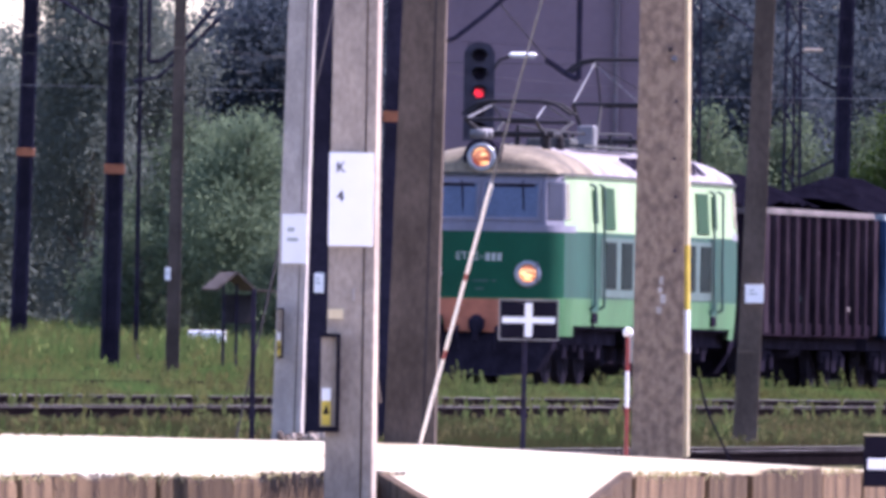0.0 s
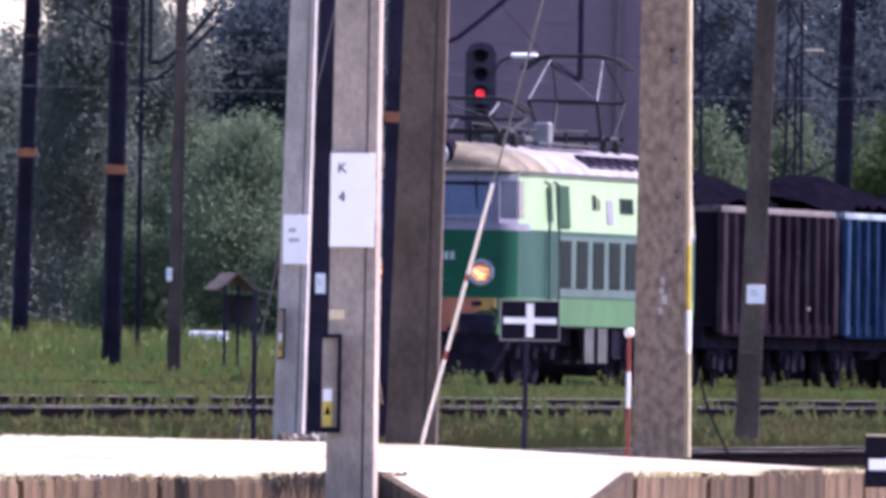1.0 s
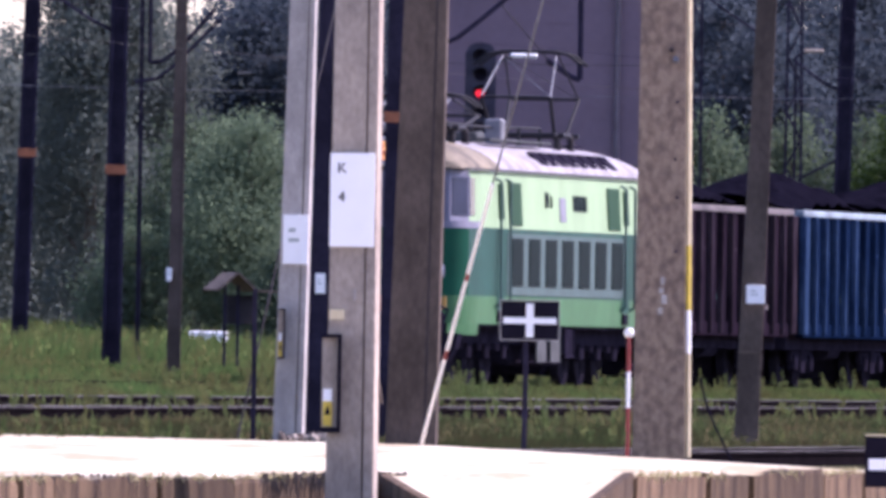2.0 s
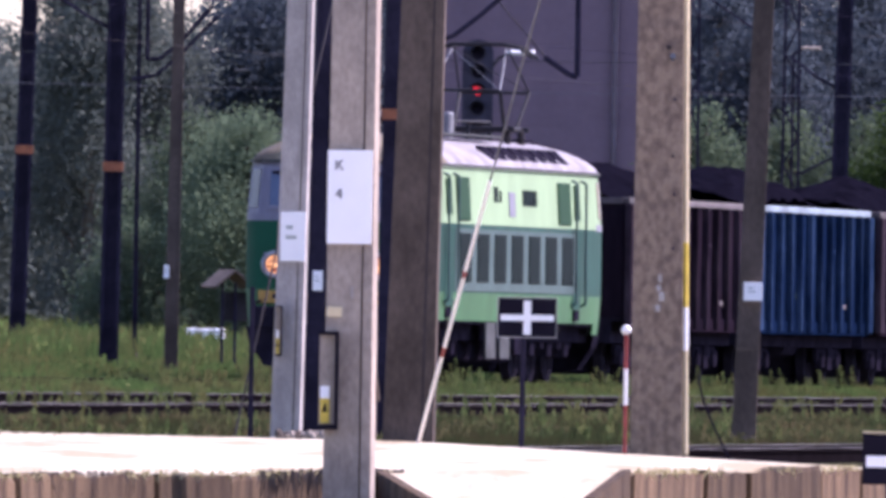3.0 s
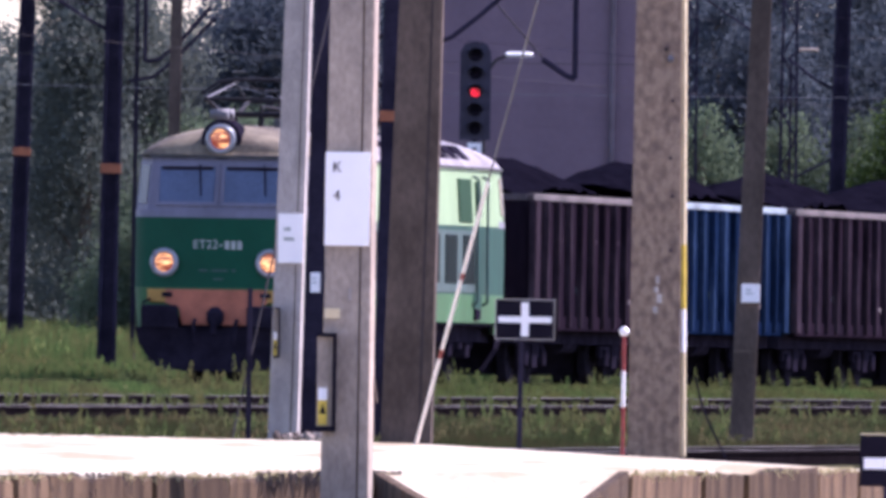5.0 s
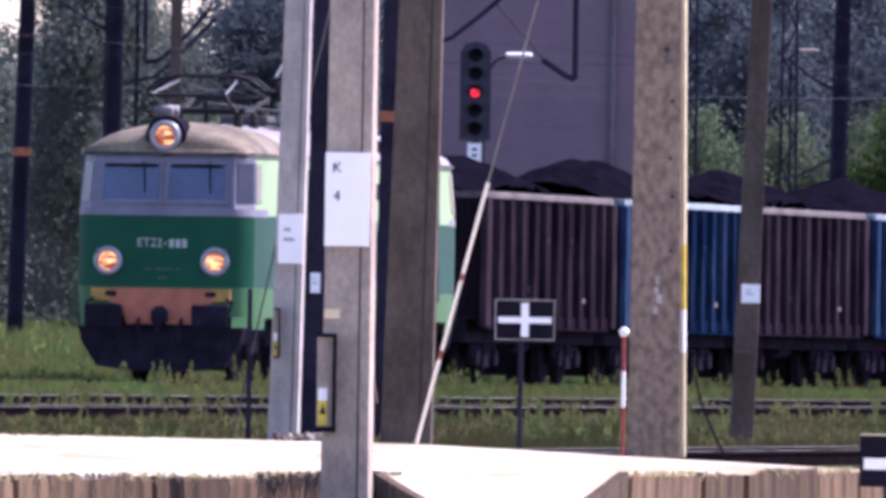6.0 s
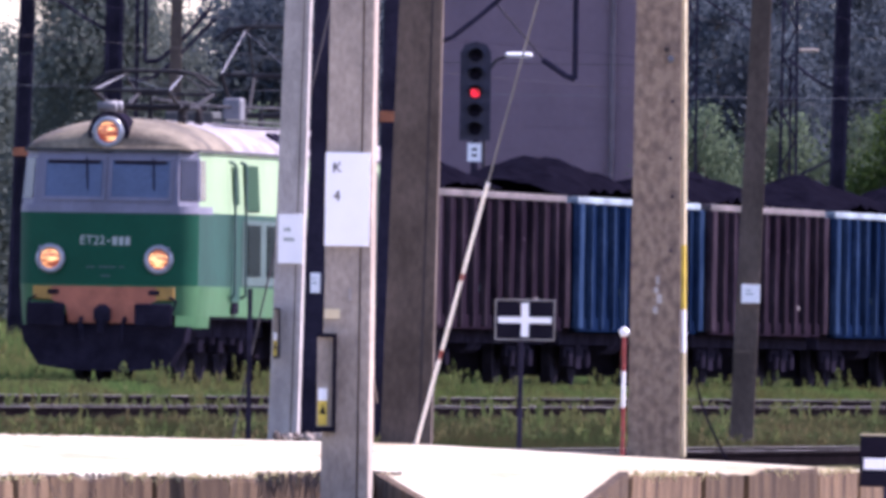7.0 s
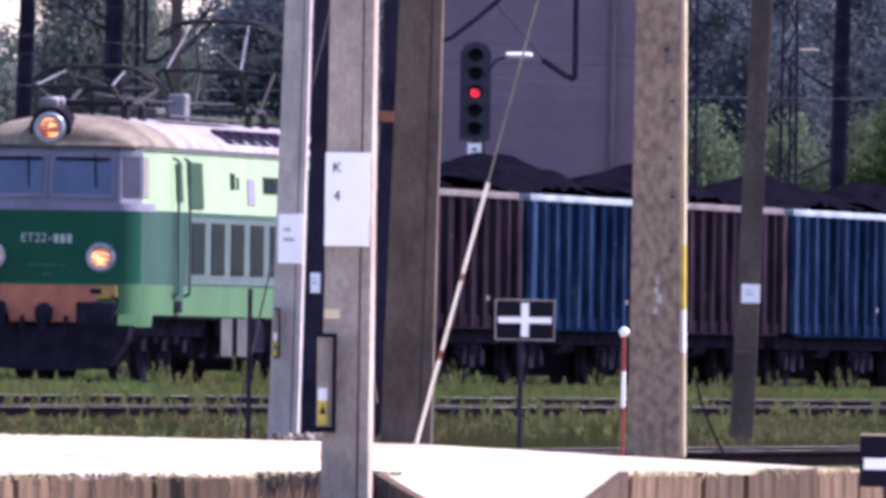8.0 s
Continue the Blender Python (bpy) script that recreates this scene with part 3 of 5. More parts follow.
            lv = part("roof_louvre", bm, M_SOOT, loco, "dark roof louvre")
            lv.matrix_basis = pose(side * 1.25, y, 3.94)
    part("roof_walkway", boxed(0.52, 0.82, 6.0, 12.2, 4.235, 4.275), M_BOX_GREY, loco)
    part("roof_walkway", boxed(-0.82, -0.52, 6.0, 12.2, 4.235, 4.275), M_BOX_GREY, loco)
    bm = bmesh.new()
    rods([(0.1, 3.2, 4.55), (0.1, 9.0, 4.5), (0.1, 15.2, 4.55)], 0.025, bm=bm)
    for y in (3.2, 5.8, 7.4, 9.0, 11.5, 13.0, 15.2):
        rod(bm, (0.1, y, 4.2), (0.1, y, 4.52), 0.05, 0.03)
    part("busbar", bm, M_PANTO, loco, "roof busbar on insulators")
    part("roof_box", boxed(-0.02, 0.28, 10.2, 10.6, 4.2, 4.66, bevel=0.03), M_ZINC, loco, "grey roof equipment box")
    part("roof_box", boxed(-0.5, 0.3, 7.6, 8.4, 4.2, 4.40, bevel=0.03), M_BOX_GREY, loco)
    for y in (2.1, 2.6):
        bm = bmesh.new()
        rod(bm, (-0.55, y, 4.40), (-0.25, y, 4.40), 0.07, 0.10, 10)
        rod(bm, (-0.4, y, 4.1), (-0.4, y, 4.4), 0.04)
        part("horn", bm, M_ZINC, loco, "grey air horn", True)
    pantograph(loco, 3.95, 0.50)
    pantograph(loco, 14.7, 1.40)
    # the two cab fronts
    for end in (0, 1):
        cab = new("cab_front")
        cab.parent = loco
        cab.matrix_basis = pose(0, L, 0, 0, 0, 180) if end else Matrix.Identity(4)
        lean = Matrix.Translation((0, 0.105, 3.22)) @ Matrix.Rotation(radians(-11.4), 4, "X")
        for sx in (-1, 1):
            bm = bmesh.new()
            for x0, x1, z0, z1 in ((-0.52, 0.53, 0.30, 0.36), (-0.52, 0.53, -0.36, -0.30), (-0.52, -0.46, -0.30, 0.30), (0.48, 0.53, -0.30, 0.30)):
                box(bm, sx * 0.54 + x0, sx * 0.54 + x1, -0.03, 0.02, z0, z1, lean)
            part("window_frame", bm, M_GREY_CAB, cab)
            part("windscreen", boxed(sx * 0.55 - 0.47, sx * 0.55 + 0.47, -0.012, 0.01, -0.30, 0.30, lean), M_WINDSCREEN, cab, "reflecting windscreen with the sky's blue in its colour")
            part("sun_visor", boxed(sx * 0.54 - 0.42, sx * 0.54 + 0.42, -0.02, -0.013, 0.24, 0.30, lean), M_SOOT, cab)
            bm = bmesh.new()
            rod(bm, lean @ Vector((sx * 0.54 + 0.20, -0.05, 0.34)), lean @ Vector((sx * 0.54 + 0.24, -0.05, -0.18)), 0.013)
            part("wiper", bm, M_SOOT, cab, "black wiper")
            # wrapped corner glass and the small window behind it
            part("corner_window", pane(1, 0.10, 0.92, 2.90, 3.54, sx), M_CORNER_GLASS, cab, "curved corner glass")
            part("side_window", pane(2, 0.08, 0.46, 2.90, 3.54, sx), M_CORNER_GLASS, cab, "small cab side window")
            part("window_post", pane(2, 0.0, 0.06, 2.88, 3.58, sx), M_GREY_CAB, cab)
            headlamp(cab, sx * 0.88, 1.94, 0.02, 0.235)
            # buffer, step and yellow corner
            bm = bmesh.new()
            rod(bm, (sx * 0.88, 0.1, 1.06), (sx * 0.88, -0.36, 1.06), 0.13, 0.11, 14)
            box(bm, sx * 0.88 - 0.31, sx * 0.88 + 0.31, -0.42, -0.35, 0.86, 1.24, bevel=0.03)
            part("buffer", bm, M_SOOT, cab, "black rectangular buffer")
            part("corner_plate", boxed(sx * 1.0 - 0.15, sx * 1.0 + 0.15, -0.05, 0.02, 1.29, 1.50, bevel=0.01), M_AMBER, cab, "dull yellow corner plate")
            part("slot", boxed(sx * 0.82 - 0.09, sx * 0.82 + 0.09, -0.056, -0.04, 1.37, 1.45, bevel=0.006), M_SOOT, cab, "dark slot in the headstock")
            bm = bmesh.new()
            rods([(sx * 1.12, -0.10, 1.05), (sx * 1.20, -0.14, 1.28), (sx * 1.08, -0.10, 1.34)], 0.02, bm=bm)
            part("hose", bm, M_SOOT, cab)
            bm = bmesh.new()
            rods([(sx * 1.05, -0.01, 1.80), (sx * 1.05, -0.06, 1.82), (sx * 1.05, -0.06, 2.12), (sx * 1.05, -0.01, 2.14)], 0.014, bm=bm)
            part("grab_rail", bm, M_GREY_CAB, cab)
        # orange headstock with its hook
        bm = bmesh.new()
        outline = [(-1.05, 1.50), (-0.85, 1.28), (-0.62, 1.20), (-0.56, 0.92), (0.56, 0.92), (0.62, 1.20), (0.85, 1.28), (1.05, 1.50)]
        fr = [bm.verts.new((x, -0.035, z)) for x, z in outline]
        bk = [bm.verts.new((x, 0.06, z)) for x, z in outline]
        bm.faces.new(fr)
        for i in range(8):
            bm.faces.new((fr[i], bk[i], bk[(i + 1) % 8], fr[(i + 1) % 8]))
        part("headstock", bm, M_BUMPER, cab, "faded orange headstock")
        bm = boxed(-0.14, 0.14, -0.24, 0.0, 0.88, 1.22, bevel=0.09)
        rod(bm, (0, -0.2, 1.05), (0, -0.3, 0.75), 0.05)
        part("coupling_hook", bm, M_SOOT, cab)
        for sx in (-0.35, 0.35):
            part("brake_hose", rods([(sx, -0.04, 1.0), (sx, -0.16, 0.92), (sx * 0.9, -0.18, 0.62)], 0.035), M_SOOT, cab)
        bm = bmesh.new()
        outline = [(-1.36, 0.88), (-1.30, 0.62), (-1.05, 0.24), (-0.5, 0.16), (0.5, 0.16), (1.05, 0.24), (1.30, 0.62), (1.36, 0.88)]
        fr = [bm.verts.new((x, 0.0 - 0.12 * (1 - abs(x) / 1.4), z)) for x, z in outline]
        bk = [bm.verts.new((x, 0.5, z)) for x, z in outline]
        bm.faces.new(fr)
        for i in range(8):
            bm.faces.new((fr[i], bk[i], bk[(i + 1) % 8], fr[(i + 1) % 8]))
        part("pilot", bm, M_SOOT, cab, "black snow pilot")
        headlamp(cab, 0.0, 3.97, 0.16, 0.25)
        part("lamp_housing", rod(bmesh.new(), (0, 0.17, 3.97), (0, 1.0, 3.99), 0.33, 0.30, 24), M_SOOT, cab, "sooty round lamp housing")
        if not end:
            flat = Matrix.Rotation(radians(90), 4, "X")
            letters("class_letters", "ET22", 0.20, Matrix.Translation((-0.20, -0.006, 2.235)) @ flat, M_LETTER, cab)
            for x, w in ((0.06, 0.06), (0.16, 0.075), (0.265, 0.075), (0.37, 0.075)):
                part("number_bar", boxed(x - w / 2, x + w / 2, -0.007, 0.0, 2.22 if w < 0.07 else 2.165, 2.24 if w < 0.07 else 2.30), M_LETTER, cab)
            for x0, x1, z in ((-0.30, -0.16, 1.80), (-0.10, 0.18, 1.80), (0.24, 0.32, 1.80), (-0.06, 0.10, 1.66)):
                part("caption_bar", boxed(x0, x1, -0.006, 0.0, z, z + 0.03), M_FRAME_GREY, cab)
    # both long sides
    for sx in (1, -1):
        x = 1.5 * sx

        def slab(name, y0, y1, z0, z1, out, material, label="", tilt=0.0, parent=None, bev=0.0):
            bm = boxed(-0.03, out, y0, y1, z0, z1, bevel=bev)
            if tilt:
                for v in bm.verts:
                    v.co.x -= (v.co.z - 2.84) * tilt
            for v in bm.verts:
                v.co.x = x + sx * v.co.x
            return part(name, bm, material, parent or loco, label)

        slab("louvre_panel", 3.95, 16.1, 1.56, 2.62, 0.012, M_FRAME_GREY, "grey-green louvre panel")
        for k in range(7):
            y = 4.9 + k * 1.72
            lv = slab("louvre", y - 0.55, y + 0.55, 1.72, 2.54, 0.03, M_LOUVRE, "dark ventilation louvre")
            for q in range(6):
                slab("slat", y - 0.53, y + 0.53, 1.76 + q * 0.13, 1.785 + q * 0.13, 0.036, M_LOUVRE, parent=lv)
        for y in (4.75, 14.95):
            slab("engine_window", y - 0.62, y + 0.62, 2.76, 3.50, 0.02, M_GREEN_GLASS, "dark green side window", tilt=0.06, bev=0.01)
        for y, s in ((3.35, 1), (16.25, -1)):
            door = slab("cab_door", y - 0.36, y + 0.36, 1.30, 2.70, 0.012, M_GREEN_SIDE, "recessed cab door")
            slab("door_window", y - 0.22, y + 0.22, 2.86, 3.46, 0.018, M_GREEN_GLASS, tilt=0.06)
            for dy in (-0.48, 0.48):
                bm = rods([(x + sx * 0.0, y + dy, 1.35), (x + sx * 0.09, y + dy, 1.40), (x + sx * 0.07, y + dy, 3.50), (x - sx * 0.03, y + dy, 3.55)], 0.025)
                part("handrail", bm, M_FRAME_GREY, loco)
            slab("step", y - 0.25, y + 0.25, 1.10, 1.28, 0.02, M_SOOT, "black step hole")
        # plain marks in place of lettering
        for y, w, z, h in ((8.05, 0.35, 3.10, 0.26), (8.5, 0.12, 3.10, 0.20), (10.9, 0.28, 3.06, 0.27), (11.25, 0.28, 3.06, 0.27), (11.6, 0.28, 3.06, 0.27), (12.0, 0.3, 3.06, 0.27)):
            slab("lettering_bar", y - w / 2, y + w / 2, z, z + h, 0.008, M_LOUVRE, tilt=0.06)
        slab("crest", 9.35, 9.95, 2.86, 3.28, 0.006, M_GREY_CAB, tilt=0.06, bev=0.005)
        # streaks of the underframe: tanks, boxes, bogies
        slab("battery_box", 7.2, 8.2, 0.42, 1.04, -0.02, M_BOX_GREY, "grimy grey equipment box under the body", bev=0.02)
        slab("battery_box", 8.6, 9.6, 0.42, 1.04, -0.02, M_BOX_GREY, bev=0.02)
        slab("air_tank", 10.0, 11.0, 0.50, 1.04, -0.05, M_SOOT, bev=0.05)
        for yb in (4.0, 15.5):
            bm = bmesh.new()
            box(bm, x - sx * 0.45 - 0.05, x - sx * 0.45 + 0.05, yb - 2.6, yb + 2.6, 0.62, 0.84)
            for dy in (-1.75, 0, 1.75):
                box(bm, x - sx * 0.45 - 0.10, x - sx * 0.45 + 0.12, yb + dy - 0.18, yb + dy + 0.18, 0.45, 0.80, bevel=0.03)
            for dy in (-0.9, 0.9):
                rod(bm, (x - sx * 0.40, yb + dy, 0.6), (x - sx * 0.40, yb + dy, 1.0), 0.12, sides=10)
            part("bogie_frame", bm, M_SOOT, loco)
    wheels = [wheelset(loco, y, 0.625) for y in (2.25, 4.0, 5.75, 13.75, 15.5, 17.25)]
    # underframe and dark blocks added to fill the shadowed gap below the body
    part("underframe", boxed(-1.2, 1.2, 0.4, L - 0.4, 0.72, 1.02), M_SOOT, loco)
    for yb in (4.0, 15.5):
        part("bogie_shade_block", boxed(-0.62, 0.62, yb - 2.5, yb + 2.5, 0.18, 0.74, bevel=0.08), M_SOOT, loco)
    part("belly_shade_block", boxed(-1.0, 1.0, 7.2, 12.3, 0.35, 0.74, bevel=0.05), M_SOOT, loco)
    return loco, wheels


# ---------------------------------------------------------------- coal wagons
def coal_heap(rnd, peaks):
    """Heaps of coal between the wagon's walls; peaks: (place along the wagon, height)."""
    bm = bmesh.new()
    nx, ny = 14, 60
    off = rnd.uniform(0, 90)
    rows = []
    for j in range(ny + 1):
        y = 0.66 + 13.06 * j / ny
        row = []
        for i in range(nx + 1):
            x = -1.36 + 2.72 * i / nx
            h = max(pz * max(0.0, 1 - math.hypot((y - py) / 5.6, x / 1.9) ** 1.3) for py, pz in peaks)
            h += 0.10 * noise.noise(Vector((x * 1.5, y * 1.5 + off, 0))) + 0.06 * noise.noise(Vector((x * 6, y * 6 + off, 3)))
            row.append(bm.verts.new((x, y, 3.14 + h)))
        rows.append(row)
    for lo, hi in zip(rows, rows[1:]):
        for i in range(nx):
            bm.faces.new((lo[i], lo[i + 1], hi[i + 1], hi[i]))
    return bm


def wagon(rnd, colour, body, rib, rim, peaks):
    w = thing("coal_wagon", pose(0, 0, 0, 0, 0, -10.0), "%s ribbed open goods wagon heaped with black coal" % colour, "goods wagon", "wagons of the coal train")
    y0, y1 = 0.62, 13.78
    for sx in (1, -1):
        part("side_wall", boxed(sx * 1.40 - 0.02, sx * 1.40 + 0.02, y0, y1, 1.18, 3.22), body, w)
        # the rim's pale colour holds the sun's highlight along the top edge
        part("top_rim", boxed(sx * 1.41 - 0.07, sx * 1.41 + 0.07, y0 - 0.02, y1 + 0.02, 3.20, 3.32, bevel=0.015), rim, w, "worn top rim, paled like a sunlit edge")
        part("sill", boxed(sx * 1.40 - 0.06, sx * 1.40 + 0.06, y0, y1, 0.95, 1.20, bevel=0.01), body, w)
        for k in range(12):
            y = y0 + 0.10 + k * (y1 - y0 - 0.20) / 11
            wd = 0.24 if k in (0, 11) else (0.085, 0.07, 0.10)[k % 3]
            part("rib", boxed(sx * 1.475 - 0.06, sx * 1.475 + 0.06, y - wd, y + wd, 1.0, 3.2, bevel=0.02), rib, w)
        for k in (2, 5, 7):
            y = y0 + 0.08 + (k + 0.5) * (y1 - y0 - 0.20) / 11
            part("hatch_hinge", boxed(sx * 1.42 - 0.03, sx * 1.42 + 0.03, y - 0.2, y + 0.2, 2.5, 2.56), rib, w)
        bm = bmesh.new()
        box(bm, sx * 1.425 - 0.01, sx * 1.425 + 0.01, 5.3, 5.6, 1.60, 1.72)
        part("label_holder", bm, M_FRAME_GREY, w)
        for y, z, wd, hh in ((7.9, 2.35, 0.5, 0.07), (7.75, 2.15, 0.3, 0.06), (10.9, 1.45, 0.35, 0.08), (3.2, 2.9, 0.25, 0.06)):
            part("marking_bar", boxed(sx * 1.425 - 0.01, sx * 1.425 + 0.01, y, y + wd, z, z + hh), M_RIM_BROWN, w)
        for yb in (3.0, 11.4):
            bm = bmesh.new()
            box(bm, sx * 1.02 - 0.05, sx * 1.02 + 0.05, yb - 1.25, yb + 1.25, 0.48, 0.70, bevel=0.02)
            for dy in (-0.9, 0.9):
                box(bm, sx * 1.04 - 0.08, sx * 1.04 + 0.10, yb + dy - 0.17, yb + dy + 0.17, 0.32, 0.64, bevel=0.03)
            box(bm, sx * 1.02 - 0.09, sx * 1.02 + 0.09, yb - 0.25, yb + 0.25, 0.3, 0.95)
            part("bogie_frame", bm, M_SOOT, w)
    for y in (y0, y1):
        part("end_wall", boxed(-1.38, 1.38, y - 0.02, y + 0.02, 1.18, 3.22), body, w)
        part("end_rim", boxed(-1.34, 1.34, y - 0.06, y + 0.06, 3.205, 3.315), rim, w)
        for x in (-0.9, -0.3, 0.3, 0.9):
            o = -0.07 if y == y0 else 0.07
            part("end_rib", boxed(x - 0.06, x + 0.06, min(y, y + o), max(y, y + o), 1.2, 3.2), rib, w)
        for x in (-0.88, 0.88):
            o = -0.62 if y == y0 else 0.62
            bm = bmesh.new()
            rod(bm, (x, y, 1.06), (x, y + o * 0.93, 1.06), 0.11, 0.09, 12)
            rod(bm, (x, y + o * 0.93, 1.06), (x, y + o, 1.06), 0.22, 0.22, 16)
            part("buffer", bm, M_SOOT, w)
    part("wagon_floor", boxed(-1.38, 1.38, y0, y1, 1.12, 1.22), M_SOOT, w)
    # deepened underframe and bogie blocks, standing for the shadow below the wagon
    part("underframe", boxed(-1.15, 1.15, 0.66, 13.74, 0.72, 1.12), M_SOOT, w)
    part("drawgear", boxed(-0.2, 0.2, -0.75, 14.35, 0.85, 1.05), M_SOOT, w)
    for yb in (3.0, 11.4):
        part("wagon_shade_block", boxed(-0.60, 0.60, yb - 1.1, yb + 1.1, 0.16, 0.74, bevel=0.05), M_SOOT, w)
    bm = bmesh.new()
    rod(bm, (0.9, 6.2, 0.75), (0.9, 7.6, 0.75), 0.2, sides=12)
    box(bm, -0.9, 0.3, 6.4, 7.4, 0.5, 0.9)
    part("brake_gear", bm, M_SOOT, w)
    heap = mesh_of("coal_load", coal_heap(rnd, peaks), M_COAL)
    ob = new("coal_load", heap)
    ob.parent = w
    tagged(ob, "heaped black coal")
    wheels = [wheelset(w, y, 0.46) for y in (2.1, 3.9, 10.5, 12.3)]
    return w, wheels


loco, loco_wheels = locomotive()
wagons = []
rnd = random.Random(11)
HEAPS = [((3.9, 0.86), (5.8, 0.82)), ((3.8, 0.90), (5.6, 0.90)), ((5.8, 0.88), (3.8, 0.76)), ((4.8, 0.88), (8.6, 0.7))]
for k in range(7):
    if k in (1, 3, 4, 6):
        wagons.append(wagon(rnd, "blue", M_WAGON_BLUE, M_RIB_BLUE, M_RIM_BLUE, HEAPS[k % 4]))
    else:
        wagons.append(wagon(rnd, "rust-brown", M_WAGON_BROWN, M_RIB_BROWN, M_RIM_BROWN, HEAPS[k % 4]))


# ---------------------------------------------------------------- posts near the platform
def concrete_post(name, x, y, z, h, w0, w1, dep, lean, material, label, turn=-5.5, groove=True):
    root = thing(name, pose(x, y, z, 0, 0, turn), label, "mast")
    part("shaft", tapered(w0, dep, w1, dep * w1 / w0, h, (lean * h, 0), 0.006), material, root)
    if groove:
        bm = bmesh.new()
        for k in (0.08,):
            v = []
            for zz, ww in ((0.05, w0), (h - 0.05, w1)):
                for xx in (k - 0.006, k + 0.006):
                    v.append((xx * ww / 0.3 + lean * zz, -dep * (ww / w0) / 2 - 0.004, zz))
            a = [bm.verts.new(q) for q in v] + [bm.verts.new((q[0], q[1] + 0.02, q[2])) for q in v]
            for f in ((0, 1, 3, 2), (4, 6, 7, 5), (0, 4, 5, 1), (2, 3, 7, 6), (0, 2, 6, 4), (1, 5, 7, 3)):
                bm.faces.new([a[i] for i in f])
        part("seam", bm, M_CONCRETE_DARK if material != M_CONCRETE_DARK else M_STEEL_BROWN, root, "dark vertical seam")
    return root


def post_sign(x0, x1, z0, z1, y, label, body=""):
    s = thing("sign_plate", pose((x0 + x1) / 2, y, (z0 + z1) / 2), label, "sign")
    w, h = (x1 - x0) / 2, (z1 - z0) / 2
    part("plate", boxed(-w, w, -0.006, 0.006, -h, h, bevel=0.003), M_WHITE, s)
    if not body:                                  # illegible marks
        for k in range(2):
            part("mark_bar", boxed(-w * 0.55, w * (0.3 if k else 0.0), -0.0075, -0.005, h * (0.3 - 0.4 * k), h * (0.45 - 0.4 * k)), M_LETTER, s)
    flat = Matrix.Rotation(radians(90), 4, "X")
    for k, ch in enumerate(body):
        letters("letter", ch, 0.095 if k == 0 else 0.095, Matrix.Translation((-w + 0.075, -0.008, h - 0.10 - k * 0.185)) @ flat, M_BLACK, s)
    return s


def switch_box(x0, x1, z0, z1, y, sign_h):
    b = thing("cable_box", pose((x0 + x1) / 2, y, (z0 + z1) / 2), "black cable bracket box with a yellow warning plate", "cable box")
    w, h = (x1 - x0) / 2, (z1 - z0) / 2
    bm = bmesh.new()
    t = w * 0.42
    box(bm, w - t, w, -0.05, 0.05, -h, h)
    box(bm, -w, w - t, -0.05, 0.05, h - t * 0.9, h)
    box(bm, -w, w - t, -0.05, 0.05, -h, -h + t * 1.3)
    part("bracket", bm, M_BLACK, b)
    part("backplate", boxed(-w, w - t, 0.0, 0.03, -h + t * 1.3, h - t * 0.9), M_CONCRETE, b)
    part("warning_plate", boxed(-w * 0.85, w * 0.1, -0.012, -0.001, -h + t * 1.6, -h + t * 1.6 + sign_h), M_YELLOW, b, "yellow warning plate")
    bm = bmesh.new()
    z = -h + t * 1.6 + sign_h * 0.45
    tri = [(-w * 0.72, z), (-w * 0.03, z), (-w * 0.375, z + sign_h * 0.4)]
    vs = [bm.verts.new((px, y_, pz)) for y_ in (-0.0135, -0.011) for px, pz in tri]
    for f in ((0, 1, 2), (5, 4, 3), (0, 3, 4, 1), (1, 4, 5, 2), (2, 5, 3, 0)):
        bm.faces.new([vs[i] for i in f])
    part("warning_triangle", bm, M_BLACK, b)
    part("warning_plate_top", boxed(-w * 0.85, w * 0.1, -0.012, -0.001, -h + t * 1.6 + sign_h, -h + t * 1.6 + sign_h * 1.5), M_WHITE, b)
    return b


km = concrete_post("concrete_mast", -0.60, 146.0, -1.02, 7.6, 0.315, 0.262, 0.30, 0.001, M_CONCRETE, "grey concrete mast with a white location plate beside the platform")
part("number_plate", boxed(-0.145, -0.045, -0.165, -0.155, 1.68, 1.745, bevel=0.002), M_CREAM, km, "small cream number plate")
part("stencil_mark", boxed(0.012, 0.026, -0.160, -0.152, 1.80, 1.88), M_CONCRETE_PALE, km)
post_sign(-0.766, -0.478, 1.13, 1.735, 145.82, "white enamel plate lettered K and 4", "K4")
switch_box(-0.80, -0.675, -0.07, 0.565, 145.80, 0.16)
concrete_post("pale_mast", -1.50, 217.0, -0.40, 8.2, 0.285, 0.21, 0.26, 0.019, M_CONCRETE_PALE, "pale concrete mast with a white plate at the platform edge")
post_sign(-1.585, -1.345, 1.31, 1.785, 216.82, "white enamel plate with faded lettering")
switch_box(-1.615, -1.550, 0.40, 0.88, 216.80, 0.15)
dmast = concrete_post("dark_mast", -1.28, 226.0, -0.62, 8.6, 0.22, 0.15, 0.22, 0.016, M_STEEL_DARK, "dark painted steel mast behind the platform", groove=False)
for sx in (-1, 1):                                # rolled flanges of the mast
    bm = tapered(0.030, 0.24, 0.024, 0.17, 8.6, (0.016 * 8.6 - sx * 0.034, 0), 0.004)
    part("flange", bm, M_STEEL_DARK, dmast).matrix_basis = pose(sx * 0.106, 0, 0)
post_sign(-1.32, -1.22, 1.06, 1.26, 225.87, "small white number plate on a dark mast")
bmast = concrete_post("banded_mast", -0.60, 232.0, -0.62, 8.8, 0.19, 0.16, 0.19, 0.011, M_STEEL_DARK, "dark steel mast with an orange band", groove=False)
